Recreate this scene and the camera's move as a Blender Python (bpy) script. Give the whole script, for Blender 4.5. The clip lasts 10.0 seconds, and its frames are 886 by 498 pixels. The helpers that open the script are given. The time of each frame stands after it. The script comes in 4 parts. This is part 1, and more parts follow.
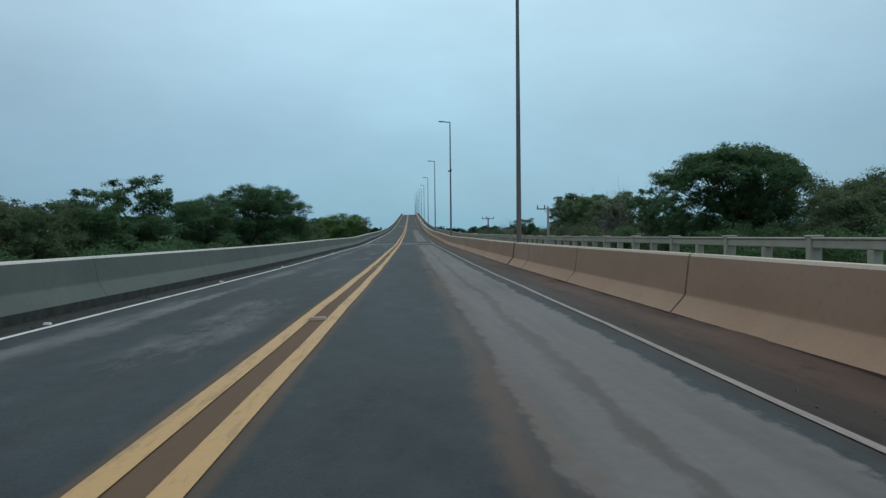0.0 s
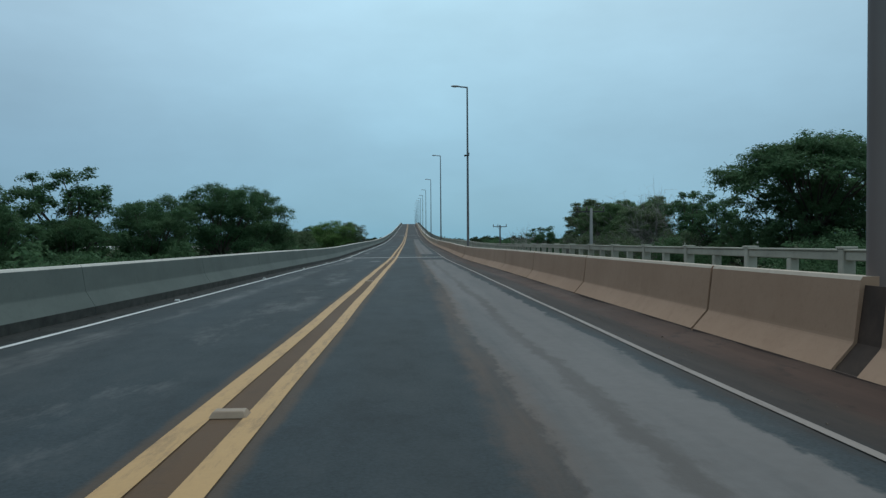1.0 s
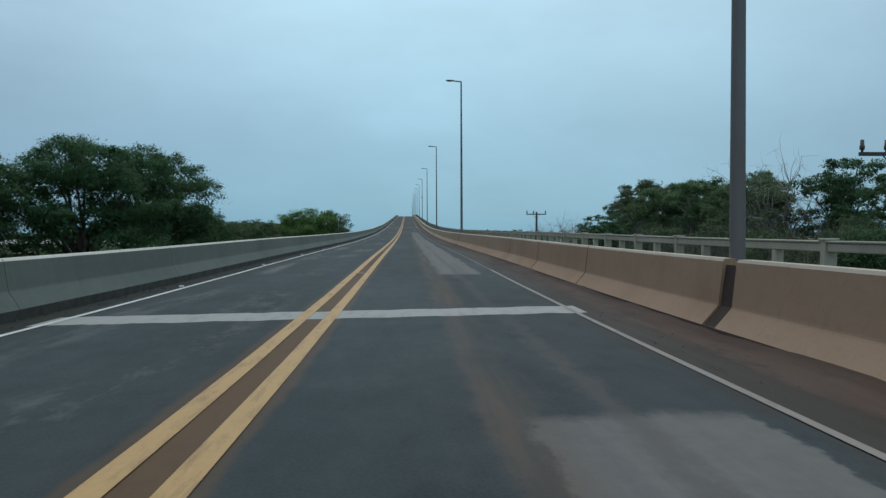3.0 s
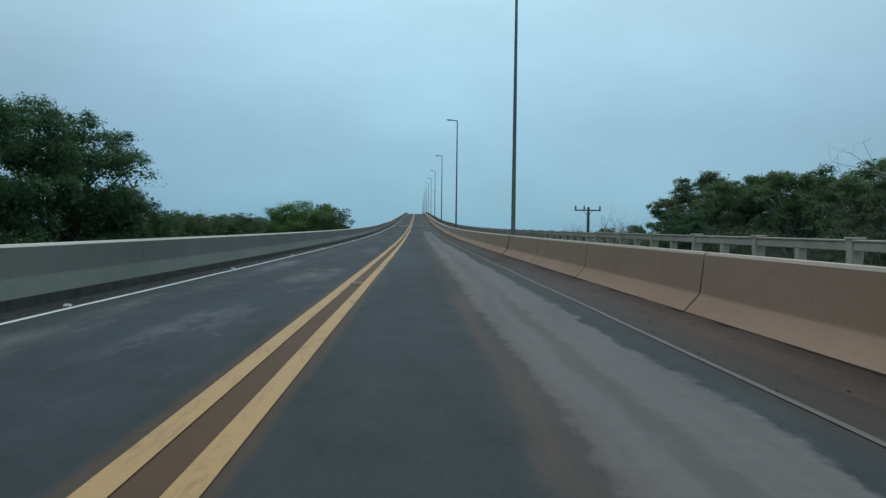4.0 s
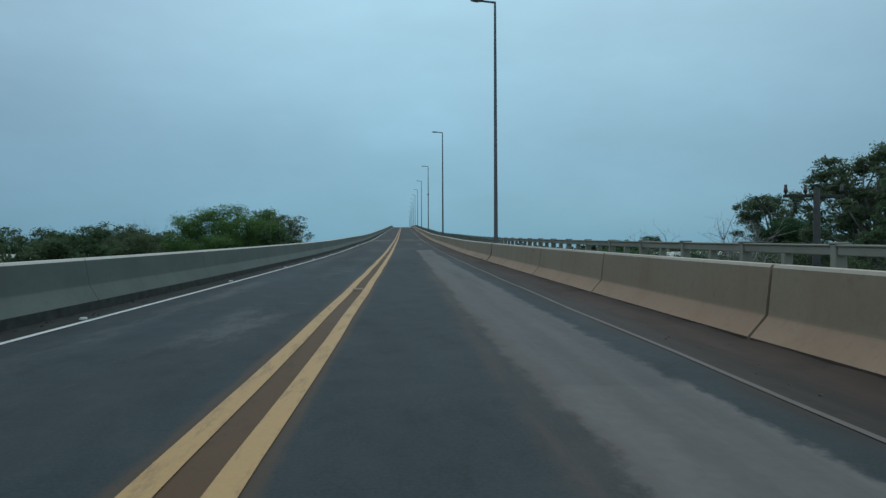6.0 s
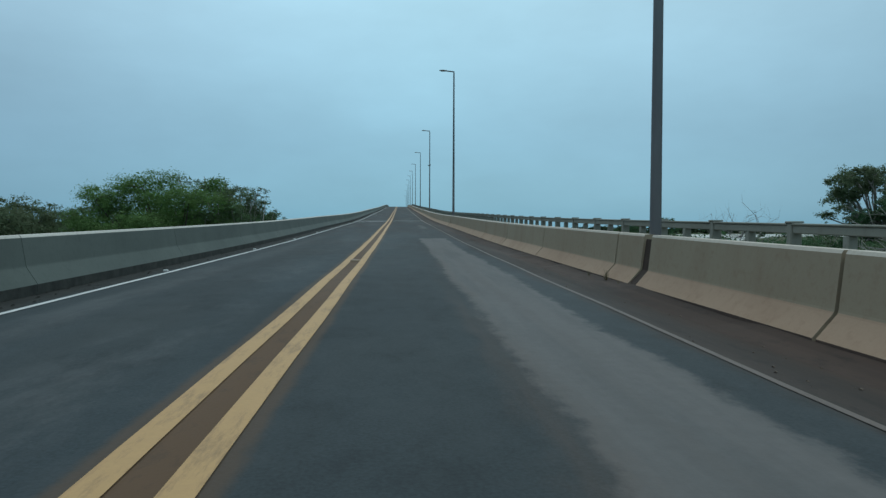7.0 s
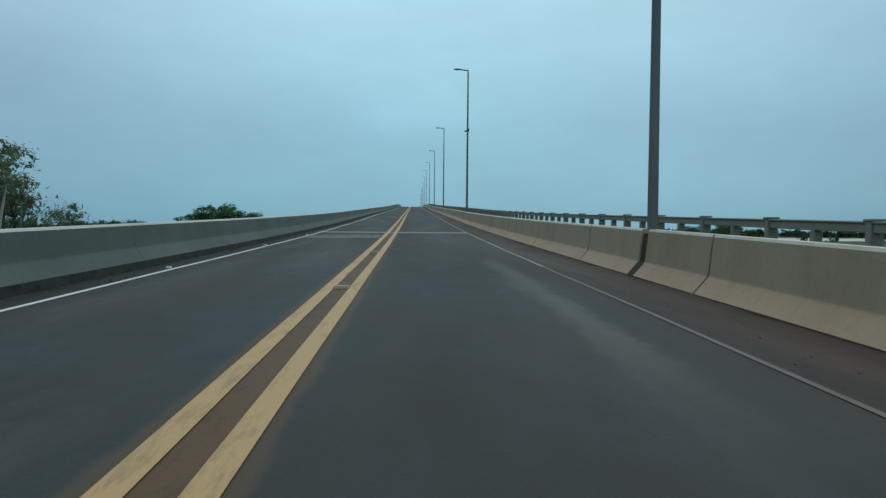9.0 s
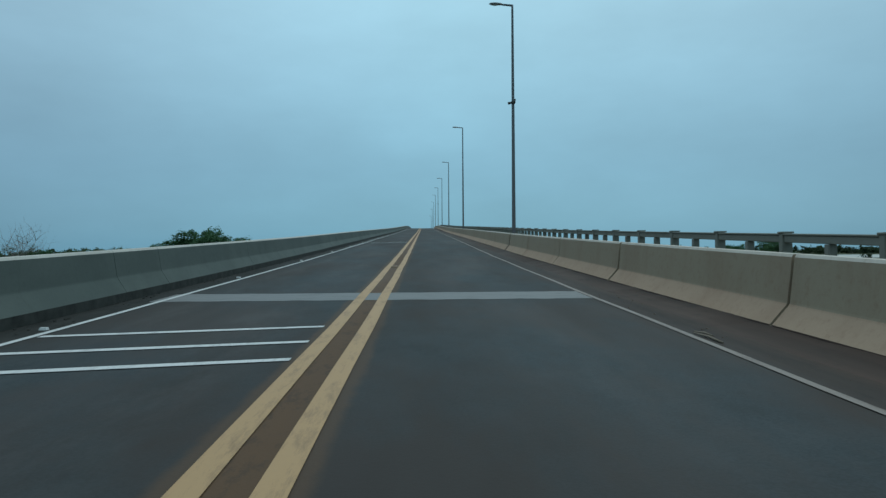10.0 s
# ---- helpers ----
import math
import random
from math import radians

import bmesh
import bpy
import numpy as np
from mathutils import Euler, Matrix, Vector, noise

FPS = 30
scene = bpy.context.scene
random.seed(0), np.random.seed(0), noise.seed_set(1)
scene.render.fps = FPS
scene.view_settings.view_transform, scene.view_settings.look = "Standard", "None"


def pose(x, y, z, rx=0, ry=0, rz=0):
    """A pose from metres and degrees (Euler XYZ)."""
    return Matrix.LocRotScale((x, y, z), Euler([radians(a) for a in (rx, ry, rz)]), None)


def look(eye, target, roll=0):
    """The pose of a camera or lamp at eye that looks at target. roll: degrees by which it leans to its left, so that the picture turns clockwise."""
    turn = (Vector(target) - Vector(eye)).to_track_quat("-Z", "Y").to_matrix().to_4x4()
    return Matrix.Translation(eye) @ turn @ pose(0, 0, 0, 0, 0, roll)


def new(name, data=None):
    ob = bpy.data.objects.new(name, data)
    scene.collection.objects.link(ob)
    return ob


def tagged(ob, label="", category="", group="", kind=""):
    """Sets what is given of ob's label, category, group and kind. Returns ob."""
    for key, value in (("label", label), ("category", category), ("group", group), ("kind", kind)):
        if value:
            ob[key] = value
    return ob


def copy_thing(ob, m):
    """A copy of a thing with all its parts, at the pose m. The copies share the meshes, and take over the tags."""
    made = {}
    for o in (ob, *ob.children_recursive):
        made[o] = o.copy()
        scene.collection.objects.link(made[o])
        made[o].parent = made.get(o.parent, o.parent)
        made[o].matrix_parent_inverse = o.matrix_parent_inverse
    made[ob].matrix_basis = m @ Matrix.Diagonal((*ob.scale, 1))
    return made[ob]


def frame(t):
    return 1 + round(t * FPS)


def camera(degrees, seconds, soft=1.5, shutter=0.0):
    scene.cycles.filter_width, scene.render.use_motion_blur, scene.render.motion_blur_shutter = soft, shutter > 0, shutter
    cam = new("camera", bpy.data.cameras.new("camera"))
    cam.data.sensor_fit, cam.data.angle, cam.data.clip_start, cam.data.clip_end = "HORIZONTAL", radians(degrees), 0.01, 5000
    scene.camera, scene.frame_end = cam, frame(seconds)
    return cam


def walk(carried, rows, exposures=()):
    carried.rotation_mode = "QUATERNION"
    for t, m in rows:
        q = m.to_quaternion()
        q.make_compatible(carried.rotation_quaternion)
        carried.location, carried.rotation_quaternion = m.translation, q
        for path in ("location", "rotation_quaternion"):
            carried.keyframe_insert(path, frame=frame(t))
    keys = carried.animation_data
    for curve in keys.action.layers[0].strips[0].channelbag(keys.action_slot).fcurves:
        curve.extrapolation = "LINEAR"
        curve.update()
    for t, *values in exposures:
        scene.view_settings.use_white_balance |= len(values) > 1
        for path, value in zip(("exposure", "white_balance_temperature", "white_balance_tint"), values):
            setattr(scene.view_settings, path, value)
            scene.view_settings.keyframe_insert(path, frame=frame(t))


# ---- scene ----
cam = camera(67.38, 10.0, soft=1.4)
PATH = [
    # seconds, x, y, z, tilt, lean, turn
    (0.0, 0.14, -5.68, 1.158, 88.35, 0.61, -2.83),
    (0.1, 0.13, -3.78, 1.144, 88.36, 0.72, -2.85),
    (0.2, 0.12, -1.88, 1.129, 89.05, 0.85, -2.85),
    (0.3, 0.11, 0.02, 1.115, 89.83, 0.98, -3.39),
    (0.4, 0.10, 1.93, 1.100, 90.47, 1.06, -4.03),
    (0.5, 0.09, 3.85, 1.085, 91.06, 1.08, -4.18),
    (0.6, 0.09, 5.78, 1.069, 91.71, 1.00, -4.14),
    (0.7, 0.08, 7.72, 1.052, 91.23, 0.85, -3.60),
    (0.8, 0.08, 9.67, 1.035, 89.97, 0.67, -3.36),
    (0.9, 0.09, 11.62, 1.018, 88.99, 0.49, -3.07),
    (1.0, 0.09, 13.58, 1.003, 89.24, 0.37, -2.84),
    (1.1, 0.10, 15.55, 0.989, 89.84, 0.30, -2.73),
    (1.2, 0.10, 17.53, 0.976, 89.74, 0.26, -2.58),
    (1.3, 0.11, 19.52, 0.964, 89.21, 0.24, -2.48),
    (1.4, 0.12, 21.50, 0.953, 89.40, 0.25, -2.77),
    (1.5, 0.13, 23.46, 0.944, 88.86, 0.29, -2.72),
    (1.6, 0.14, 25.40, 0.937, 87.89, 0.38, -2.77),
    (1.7, 0.14, 27.32, 0.932, 87.40, 0.52, -2.61),
    (1.8, 0.15, 29.23, 0.929, 88.04, 0.68, -2.81),
    (1.9, 0.16, 31.15, 0.925, 88.54, 0.80, -2.85),
    (2.0, 0.16, 33.07, 0.921, 88.59, 0.86, -3.15),
    (2.1, 0.16, 35.00, 0.916, 88.20, 0.83, -3.64),
    (2.2, 0.16, 36.92, 0.911, 87.72, 0.73, -3.90),
    (2.3, 0.16, 38.85, 0.906, 87.44, 0.60, -3.61),
    (2.4, 0.16, 40.79, 0.900, 87.75, 0.47, -3.08),
    (2.5, 0.16, 42.74, 0.893, 88.34, 0.36, -2.99),
    (2.6, 0.16, 44.72, 0.879, 88.51, 0.29, -3.10),
    (2.7, 0.15, 46.76, 0.870, 89.00, 0.24, -3.15),
    (3.8, 0.06, 69.98, 0.943, 87.65, -0.21, -2.52),
    (3.9, 0.05, 72.08, 0.970, 88.70, -0.49, -2.04),
    (4.0, 0.04, 74.16, 1.004, 88.66, -0.71, -2.30),
    (4.1, 0.03, 76.22, 1.029, 88.52, -0.63, -2.69),
    (4.2, 0.03, 78.29, 1.053, 88.43, -0.49, -3.19),
    (4.3, 0.02, 80.34, 1.077, 87.74, -0.31, -3.33),
    (4.4, 0.01, 82.39, 1.099, 87.25, -0.13, -3.53),
    (4.5, 0.00, 84.43, 1.119, 87.44, -0.00, -3.69),
    (4.6, -0.01, 86.46, 1.136, 88.21, 0.09, -4.03),
    (4.7, -0.03, 88.49, 1.152, 88.68, 0.16, -4.23),
    (4.8, -0.04, 90.51, 1.165, 88.28, 0.21, -4.58),
    (4.9, -0.06, 92.51, 1.179, 88.51, 0.25, -4.57),
    (5.0, -0.07, 94.47, 1.194, 89.48, 0.29, -4.58),
    (5.1, -0.08, 96.39, 1.210, 90.17, 0.32, -4.09),
    (5.2, -0.10, 98.26, 1.226, 90.51, 0.34, -3.95),
    (5.3, -0.11, 100.12, 1.243, 90.86, 0.35, -4.04),
    (5.4, -0.13, 101.98, 1.259, 90.86, 0.35, -3.95),
    (5.5, -0.14, 103.85, 1.276, 90.27, 0.33, -3.72),
    (5.6, -0.15, 105.73, 1.292, 90.47, 0.22, -3.42),
    (5.7, -0.15, 107.67, 1.312, 89.96, 0.13, -3.35),
    (6.8, -0.02, 129.79, 1.613, 89.84, 0.64, -3.83),
    (6.9, -0.03, 131.83, 1.648, 88.60, 0.21, -4.00),
    (7.0, -0.04, 133.88, 1.687, 88.23, -0.19, -3.76),
    (7.1, -0.04, 135.91, 1.725, 88.56, -0.07, -3.20),
    (7.2, -0.04, 137.94, 1.763, 89.92, 0.19, -2.97),
    (7.3, -0.04, 139.96, 1.802, 91.32, 0.49, -3.19),
    (7.4, -0.03, 141.98, 1.841, 92.33, 0.73, -3.61),
    (7.5, -0.03, 144.01, 1.880, 92.11, 0.82, -3.48),
    (7.6, -0.03, 146.03, 1.919, 90.51, 0.69, -3.03),
    (7.7, -0.02, 148.05, 1.957, 89.43, 0.39, -2.57),
    (7.8, -0.02, 150.08, 1.997, 90.18, 0.04, -2.46),
    (7.9, -0.01, 152.10, 2.038, 91.26, -0.24, -2.30),
    (8.0, -0.01, 154.14, 2.082, 91.30, -0.33, -2.12),
    (8.1, -0.01, 156.19, 2.129, 90.40, -0.15, -2.36),
    (8.2, -0.00, 158.24, 2.179, 89.55, 0.24, -2.42),
    (8.3, 0.00, 160.31, 2.230, 88.45, 0.68, -2.24),
    (8.4, 0.01, 162.37, 2.284, 87.50, 1.05, -2.54),
    (8.5, -0.00, 164.43, 2.341, 87.79, 1.19, -2.92),
    (8.6, -0.01, 166.48, 2.401, 88.18, 1.02, -3.67),
    (8.7, -0.03, 168.54, 2.465, 88.37, 0.64, -3.34),
    (8.8, -0.06, 170.59, 2.531, 87.73, 0.18, -3.50),
    (8.9, -0.08, 172.65, 2.597, 87.72, -0.24, -3.19),
    (9.0, -0.10, 174.71, 2.661, 88.32, -0.48, -2.59),
    (9.1, -0.12, 176.78, 2.724, 89.63, -0.50, -3.01),
    (9.2, -0.14, 178.87, 2.786, 90.44, -0.39, -2.67),
    (9.3, -0.16, 180.95, 2.848, 89.96, -0.21, -2.48),
    (9.4, -0.17, 183.04, 2.909, 89.69, -0.02, -2.53),
    (9.5, -0.19, 185.12, 2.969, 89.99, 0.11, -1.97),
    (9.6, -0.21, 187.19, 3.028, 89.73, 0.18, -1.90),
    (9.7, -0.22, 189.26, 3.086, 89.66, 0.24, -1.60),
    (10.0, -0.26, 195.47, 3.259, 90.17, 0.38, -1.69),
]
walk(cam, [(t, pose(x, y, z, rx, ry, rz)) for t, x, y, z, rx, ry, rz in PATH],
     exposures=[(0.0, -0.08, 6500, 10.0), (0.5, -0.18, 6417, 8.8), (1.0, -0.18, 6294, 7.1), (1.5, -0.18, 6294, 7.1), (1.8, -0.15, 6480, 9.8), (2.0, -0.03, 6582, 11.2), (2.5, -0.01, 6664, 12.4), (2.7, -0.08, 6582, 11.2), (3.8, -0.13, 6294, 7.1), (4.0, -0.13, 6294, 7.1), (4.5, -0.15, 6335, 7.6), (5.0, -0.13, 6582, 11.2), (5.2, -0.12, 6650, 8.5), (5.5, -0.37, 6088, 4.1), (6.8, -0.28, 6088, 4.1), (7.0, -0.19, 6129, 2.5), (7.5, -0.60, 6000, -4.0), (8.0, -0.36, 6000, -4.5), (8.2, -0.42, 6000, -2.0), (8.5, -0.19, 6129, 1.5), (9.0, -0.19, 6252, 1.5), (9.5, -0.36, 5960, -1.8), (10.0, -0.36, 5940, -1.0)])

# ---- light: overcast sky, weak wide sun behind the cloud ----
SUN_EL, SUN_AZ = 50.0, 25.0      # degrees; azimuth from +y towards +x
world = bpy.data.worlds.new("overcast_sky")
scene.world = world
world.use_nodes = True
wn, wl = world.node_tree.nodes, world.node_tree.links
wn.clear()
w_out = wn.new("ShaderNodeOutputWorld")
w_bg = wn.new("ShaderNodeBackground")
w_sky = wn.new("ShaderNodeTexSky")
w_sky.sky_type = "NISHITA"
w_sky.sun_disc = False
w_sky.sun_elevation, w_sky.sun_rotation = radians(SUN_EL), radians(SUN_AZ)
w_sky.air_density, w_sky.dust_density = 1.0, 2.0
w_co = wn.new("ShaderNodeTexCoord")
w_sep = wn.new("ShaderNodeSeparateXYZ")
w_ramp = wn.new("ShaderNodeValToRGB")
w_ramp.color_ramp.elements[0].position = 0.0
w_ramp.color_ramp.elements[0].color = (0.192, 0.412, 0.54, 1)
w_ramp.color_ramp.elements[1].position = 0.34
w_ramp.color_ramp.elements[1].color = (0.45, 0.695, 0.82, 1)
e = w_ramp.color_ramp.elements.new(0.7)
e.color = (0.68, 0.84, 0.91, 1)
e = w_ramp.color_ramp.elements.new(0.12)
e.color = (0.264, 0.478, 0.61, 1)
w_map = wn.new("ShaderNodeMapping")
w_map.inputs["Scale"].default_value = (1.3, 1.3, 3.2)
w_noise = wn.new("ShaderNodeTexNoise")
w_noise.inputs["Scale"].default_value = 2.6
w_noise.inputs["Detail"].default_value = 6
w_noise.inputs["Roughness"].default_value = 0.55
w_cl = wn.new("ShaderNodeMapRange")
w_cl.inputs["From Min"].default_value, w_cl.inputs["From Max"].default_value = 0.3, 0.75
w_cl.inputs["To Min"].default_value, w_cl.inputs["To Max"].default_value = 0.91, 1.08
w_mul = wn.new("ShaderNodeVectorMath")
w_mul.operation = "SCALE"
w_mix = wn.new("ShaderNodeMix")
w_mix.data_type = "RGBA"
w_mix.inputs["Factor"].default_value = 0.9
w_scale = wn.new("ShaderNodeVectorMath")
w_scale.operation = "SCALE"
w_scale.inputs["Scale"].default_value = 0.10
wl.new(w_co.outputs["Generated"], w_sep.inputs[0])
wl.new(w_sep.outputs["Z"], w_ramp.inputs[0])
wl.new(w_co.outputs["Generated"], w_map.inputs["Vector"])
wl.new(w_map.outputs[0], w_noise.inputs["Vector"])
wl.new(w_noise.outputs["Fac"], w_cl.inputs["Value"])
wl.new(w_ramp.outputs[0], w_mul.inputs[0])
w_sq = wn.new("ShaderNodeMath")
w_sq.operation = "POWER"
w_sq.inputs[1].default_value = 2.0
w_abs = wn.new("ShaderNodeMath")
w_abs.operation = "ABSOLUTE"
w_az = wn.new("ShaderNodeMapRange")
w_az.inputs["To Min"].default_value, w_az.inputs["To Max"].default_value = 1.25, 0.57
w_f = wn.new("ShaderNodeMath")
w_f.operation = "MULTIPLY"
wl.new(w_sep.outputs["X"], w_abs.inputs[0])
wl.new(w_abs.outputs[0], w_sq.inputs[0])
wl.new(w_sq.outputs[0], w_az.inputs["Value"])
wl.new(w_cl.outputs[0], w_f.inputs[0])
wl.new(w_az.outputs[0], w_f.inputs[1])
w_back = wn.new("ShaderNodeMapRange")      # the cloud is thinner ahead, where the sun stands
w_back.interpolation_type = "SMOOTHSTEP"
w_back.inputs["From Min"].default_value, w_back.inputs["From Max"].default_value = -0.9, 0.35
w_back.inputs["To Min"].default_value, w_back.inputs["To Max"].default_value = 0.88, 1.0
w_g = wn.new("ShaderNodeMath")
w_g.operation = "MULTIPLY"
wl.new(w_sep.outputs["Y"], w_back.inputs["Value"])
wl.new(w_f.outputs[0], w_g.inputs[0])
wl.new(w_back.outputs[0], w_g.inputs[1])
wl.new(w_g.outputs[0], w_mul.inputs["Scale"])
wl.new(w_sky.outputs[0], w_scale.inputs[0])
wl.new(w_scale.outputs[0], w_mix.inputs["A"])
wl.new(w_mul.outputs[0], w_mix.inputs["B"])
w_side = wn.new("ShaderNodeMapRange")      # thicker, greyer cloud to both sides
w_side.inputs["From Min"].default_value, w_side.inputs["From Max"].default_value = -1.0, 1.0
w_tint = wn.new("ShaderNodeValToRGB")
w_tint.color_ramp.elements[0].position, w_tint.color_ramp.elements[0].color = 0.22, (0.985, 0.90, 0.925, 1)
w_tint.color_ramp.elements[1].position, w_tint.color_ramp.elements[1].color = 0.52, (1.0, 0.985, 0.985, 1)
e = w_tint.color_ramp.elements.new(0.78)
e.color = (0.985, 0.955, 0.975, 1)
w_col = wn.new("ShaderNodeVectorMath")
w_col.operation = "MULTIPLY"
wl.new(w_sep.outputs["X"], w_side.inputs["Value"])
wl.new(w_side.outputs[0], w_tint.inputs[0])
wl.new(w_mix.outputs["Result"], w_col.inputs[0])
wl.new(w_tint.outputs[0], w_col.inputs[1])
wl.new(w_col.outputs[0], w_bg.inputs["Color"])
w_bg.inputs["Strength"].default_value = 1.0
wl.new(w_bg.outputs[0], w_out.inputs[0])

sun = new("sun", bpy.data.lights.new("sun", "SUN"))
sun.data.energy, sun.data.angle, sun.data.color = 0.6, radians(25), (1.0, 0.95, 0.87)
_az, _el = radians(SUN_AZ), radians(SUN_EL)
sun.matrix_world = look((60 * math.sin(_az) * math.cos(_el), 60 * math.cos(_az) * math.cos(_el), 60 * math.sin(_el)), (0, 0, 0))


# ---- materials ----
class Mat:
    """A small builder of node materials in world coordinates (metres)."""

    def __init__(self, name, rough=0.8, metal=0.0, spec=0.4):
        self.m = bpy.data.materials.new(name)
        self.m.use_nodes = True
        self.n, self.l = self.m.node_tree.nodes, self.m.node_tree.links
        self.b = self.n["Principled BSDF"]
        self.b.inputs["Roughness"].default_value = rough
        self.b.inputs["Metallic"].default_value = metal
        self.b.inputs["Specular IOR Level"].default_value = spec
        self.geo = self.n.new("ShaderNodeNewGeometry")
        self.pos = self.geo.outputs["Position"]

    def noise(self, scale, detail=4, rough=0.6, stretch=(1, 1, 1)):
        mp = self.n.new("ShaderNodeMapping")
        mp.inputs["Scale"].default_value = stretch
        self.l.new(self.pos, mp.inputs["Vector"])
        t = self.n.new("ShaderNodeTexNoise")
        t.inputs["Scale"].default_value, t.inputs["Detail"].default_value = scale, detail
        t.inputs["Roughness"].default_value = rough
        self.l.new(mp.outputs[0], t.inputs["Vector"])
        return t.outputs["Fac"]

    def rng(self, v, a, b, c=0.0, d=1.0, smooth=False):
        t = self.n.new("ShaderNodeMapRange")
        if smooth:
            t.interpolation_type = "SMOOTHSTEP"
        for key, x in (("From Min", a), ("From Max", b), ("To Min", c), ("To Max", d)):
            t.inputs[key].default_value = x
        self.l.new(v, t.inputs["Value"])
        return t.outputs[0]

    def math(self, op, a, b=0.0):
        t = self.n.new("ShaderNodeMath")
        t.operation = op
        for i, x in enumerate((a, b)):
            if isinstance(x, (int, float)):
                t.inputs[i].default_value = x
            else:
                self.l.new(x, t.inputs[i])
        return t.outputs[0]

    def xyz(self):
        s = self.n.new("ShaderNodeSeparateXYZ")
        self.l.new(self.pos, s.inputs[0])
        return s.outputs[0], s.outputs[1], s.outputs[2]

    def mix(self, f, a, b):
        t = self.n.new("ShaderNodeMix")
        t.data_type = "RGBA"
        for key, x in (("Factor", f), ("A", a), ("B", b)):
            if isinstance(x, (int, float)):
                t.inputs[key].default_value = x
            elif isinstance(x, tuple):
                t.inputs[key].default_value = (*x, 1)
            else:
                self.l.new(x, t.inputs[key])
        return t.outputs["Result"]

    def random(self):
        return self.n.new("ShaderNodeObjectInfo").outputs["Random"]

    def island(self):
        return self.geo.outputs["Random Per Island"]

    def done(self, color=None, rough=None, bump=None, strength=0.3, dist=0.01):
        if color is not None:
            self.l.new(color, self.b.inputs["Base Color"])
        if rough is not None:
            self.l.new(rough, self.b.inputs["Roughness"])
        if bump is not None:
            t = self.n.new("ShaderNodeBump")
            t.inputs["Strength"].default_value, t.inputs["Distance"].default_value = strength, dist
            self.l.new(bump, t.inputs["Height"])
            self.l.new(t.outputs[0], self.b.inputs["Normal"])
        return self.m


def make_asphalt():
    a = Mat("asphalt", 0.8, spec=0.25)
    x, y, z = a.xyz()
    grain = a.noise(45, 3)
    fine = a.noise(9, 4)
    big = a.noise(0.35, 4, 0.6, (1.6, 0.25, 1))
    streak = a.noise(1.3, 5, 0.65, (1.8, 0.12, 1))
    c = a.mix(a.rng(grain, 0.3, 0.7), (0.0195, 0.0285, 0.0325), (0.0385, 0.0535, 0.0595))
    c = a.mix(a.rng(big, 0.35, 0.75, 0, 0.6), c, (0.060, 0.063, 0.060))
    c = a.mix(a.rng(a.noise(0.22, 5, 0.65, (1, 0.5, 1)), 0.5, 0.75, 0, 0.45), c, (0.018, 0.026, 0.030))
    # uneven wear of the surface, from a hand's width to a metre
    mott = a.noise(2.2, 7, 0.72, (1, 0.6, 1))
    c = a.mix(a.rng(mott, 0.50, 0.70, 0.0, 0.55), c, (0.056, 0.064, 0.066))
    c = a.mix(a.rng(mott, 0.48, 0.30, 0.0, 0.55), c, (0.017, 0.021, 0.023))
    # a brown film of dust over the darker asphalt of the second bridge length
    film = a.math("MULTIPLY", a.rng(a.noise(0.45, 6, 0.7, (1, 0.4, 1)), 0.38, 0.60, 0.08, 1.0), a.rng(y, 140, 190, 0.0, 0.9))
    c = a.mix(film, c, (0.046, 0.038, 0.033))
    # ragged edge shared by the wear and the soil
    wob = a.math("ADD", a.rng(a.noise(0.8, 6, 0.7, (1, 0.3, 1)), 0.25, 0.75, -0.13, 0.13),
                 a.rng(a.noise(7, 5, 0.7, (0.5, 0.35, 1)), 0.25, 0.75, -0.09, 0.09))
    edge = a.math("ADD", x, wob)

    def span(v, lo, hi, soft):
        return a.math("MULTIPLY", a.rng(v, lo, lo + soft, smooth=True), a.rng(v, hi, hi - soft, smooth=True))

    # pale worn patches in the outer wheel track of the near lane
    first = a.math("MULTIPLY", span(edge, 0.84, 2.26, 0.08), span(a.math("ADD", y, wob), -90, 57.2, 0.3))
    second = a.math("MULTIPLY", span(edge, 0.86, 2.14, 0.12), span(a.math("ADD", y, wob), 70.0, 119.0, 0.6))
    third = a.math("MULTIPLY", span(edge, 0.80, 2.08, 0.14), span(a.math("ADD", y, wob), 117.5, 164.5, 0.5))
    fourth = a.math("MULTIPLY", span(edge, 1.30, 2.0, 0.3), span(y, 177.0, 191.0, 4.0))
    wear = a.math("MAXIMUM", a.math("MAXIMUM", first, second), a.math("MAXIMUM", a.math("MULTIPLY", third, 0.8), a.math("MULTIPLY", fourth, 0.5)))
    wear = a.math("MULTIPLY", wear, a.rng(streak, 0.25, 0.55, 0.6, 1.0))
    c = a.mix(a.math("MULTIPLY", wear, 0.92), c, a.mix(fine, (0.130, 0.119, 0.111), (0.180, 0.168, 0.159)))
    # dark tyre track inside it and red-brown soil along its inner side
    tyre = span(edge, 1.28, 1.58, 0.12)
    c = a.mix(a.math("MULTIPLY", a.math("MULTIPLY", tyre, a.rng(y, 60, 160, 1.0, 0.15)), a.rng(streak, 0.3, 0.6, 0.2, 0.75)), c, (0.085, 0.075, 0.068))
    inner = span(edge, 0.50, 1.12, 0.22)
    inner = a.math("MULTIPLY", inner, a.rng(y, 110, 160, 1.0, 0.0))
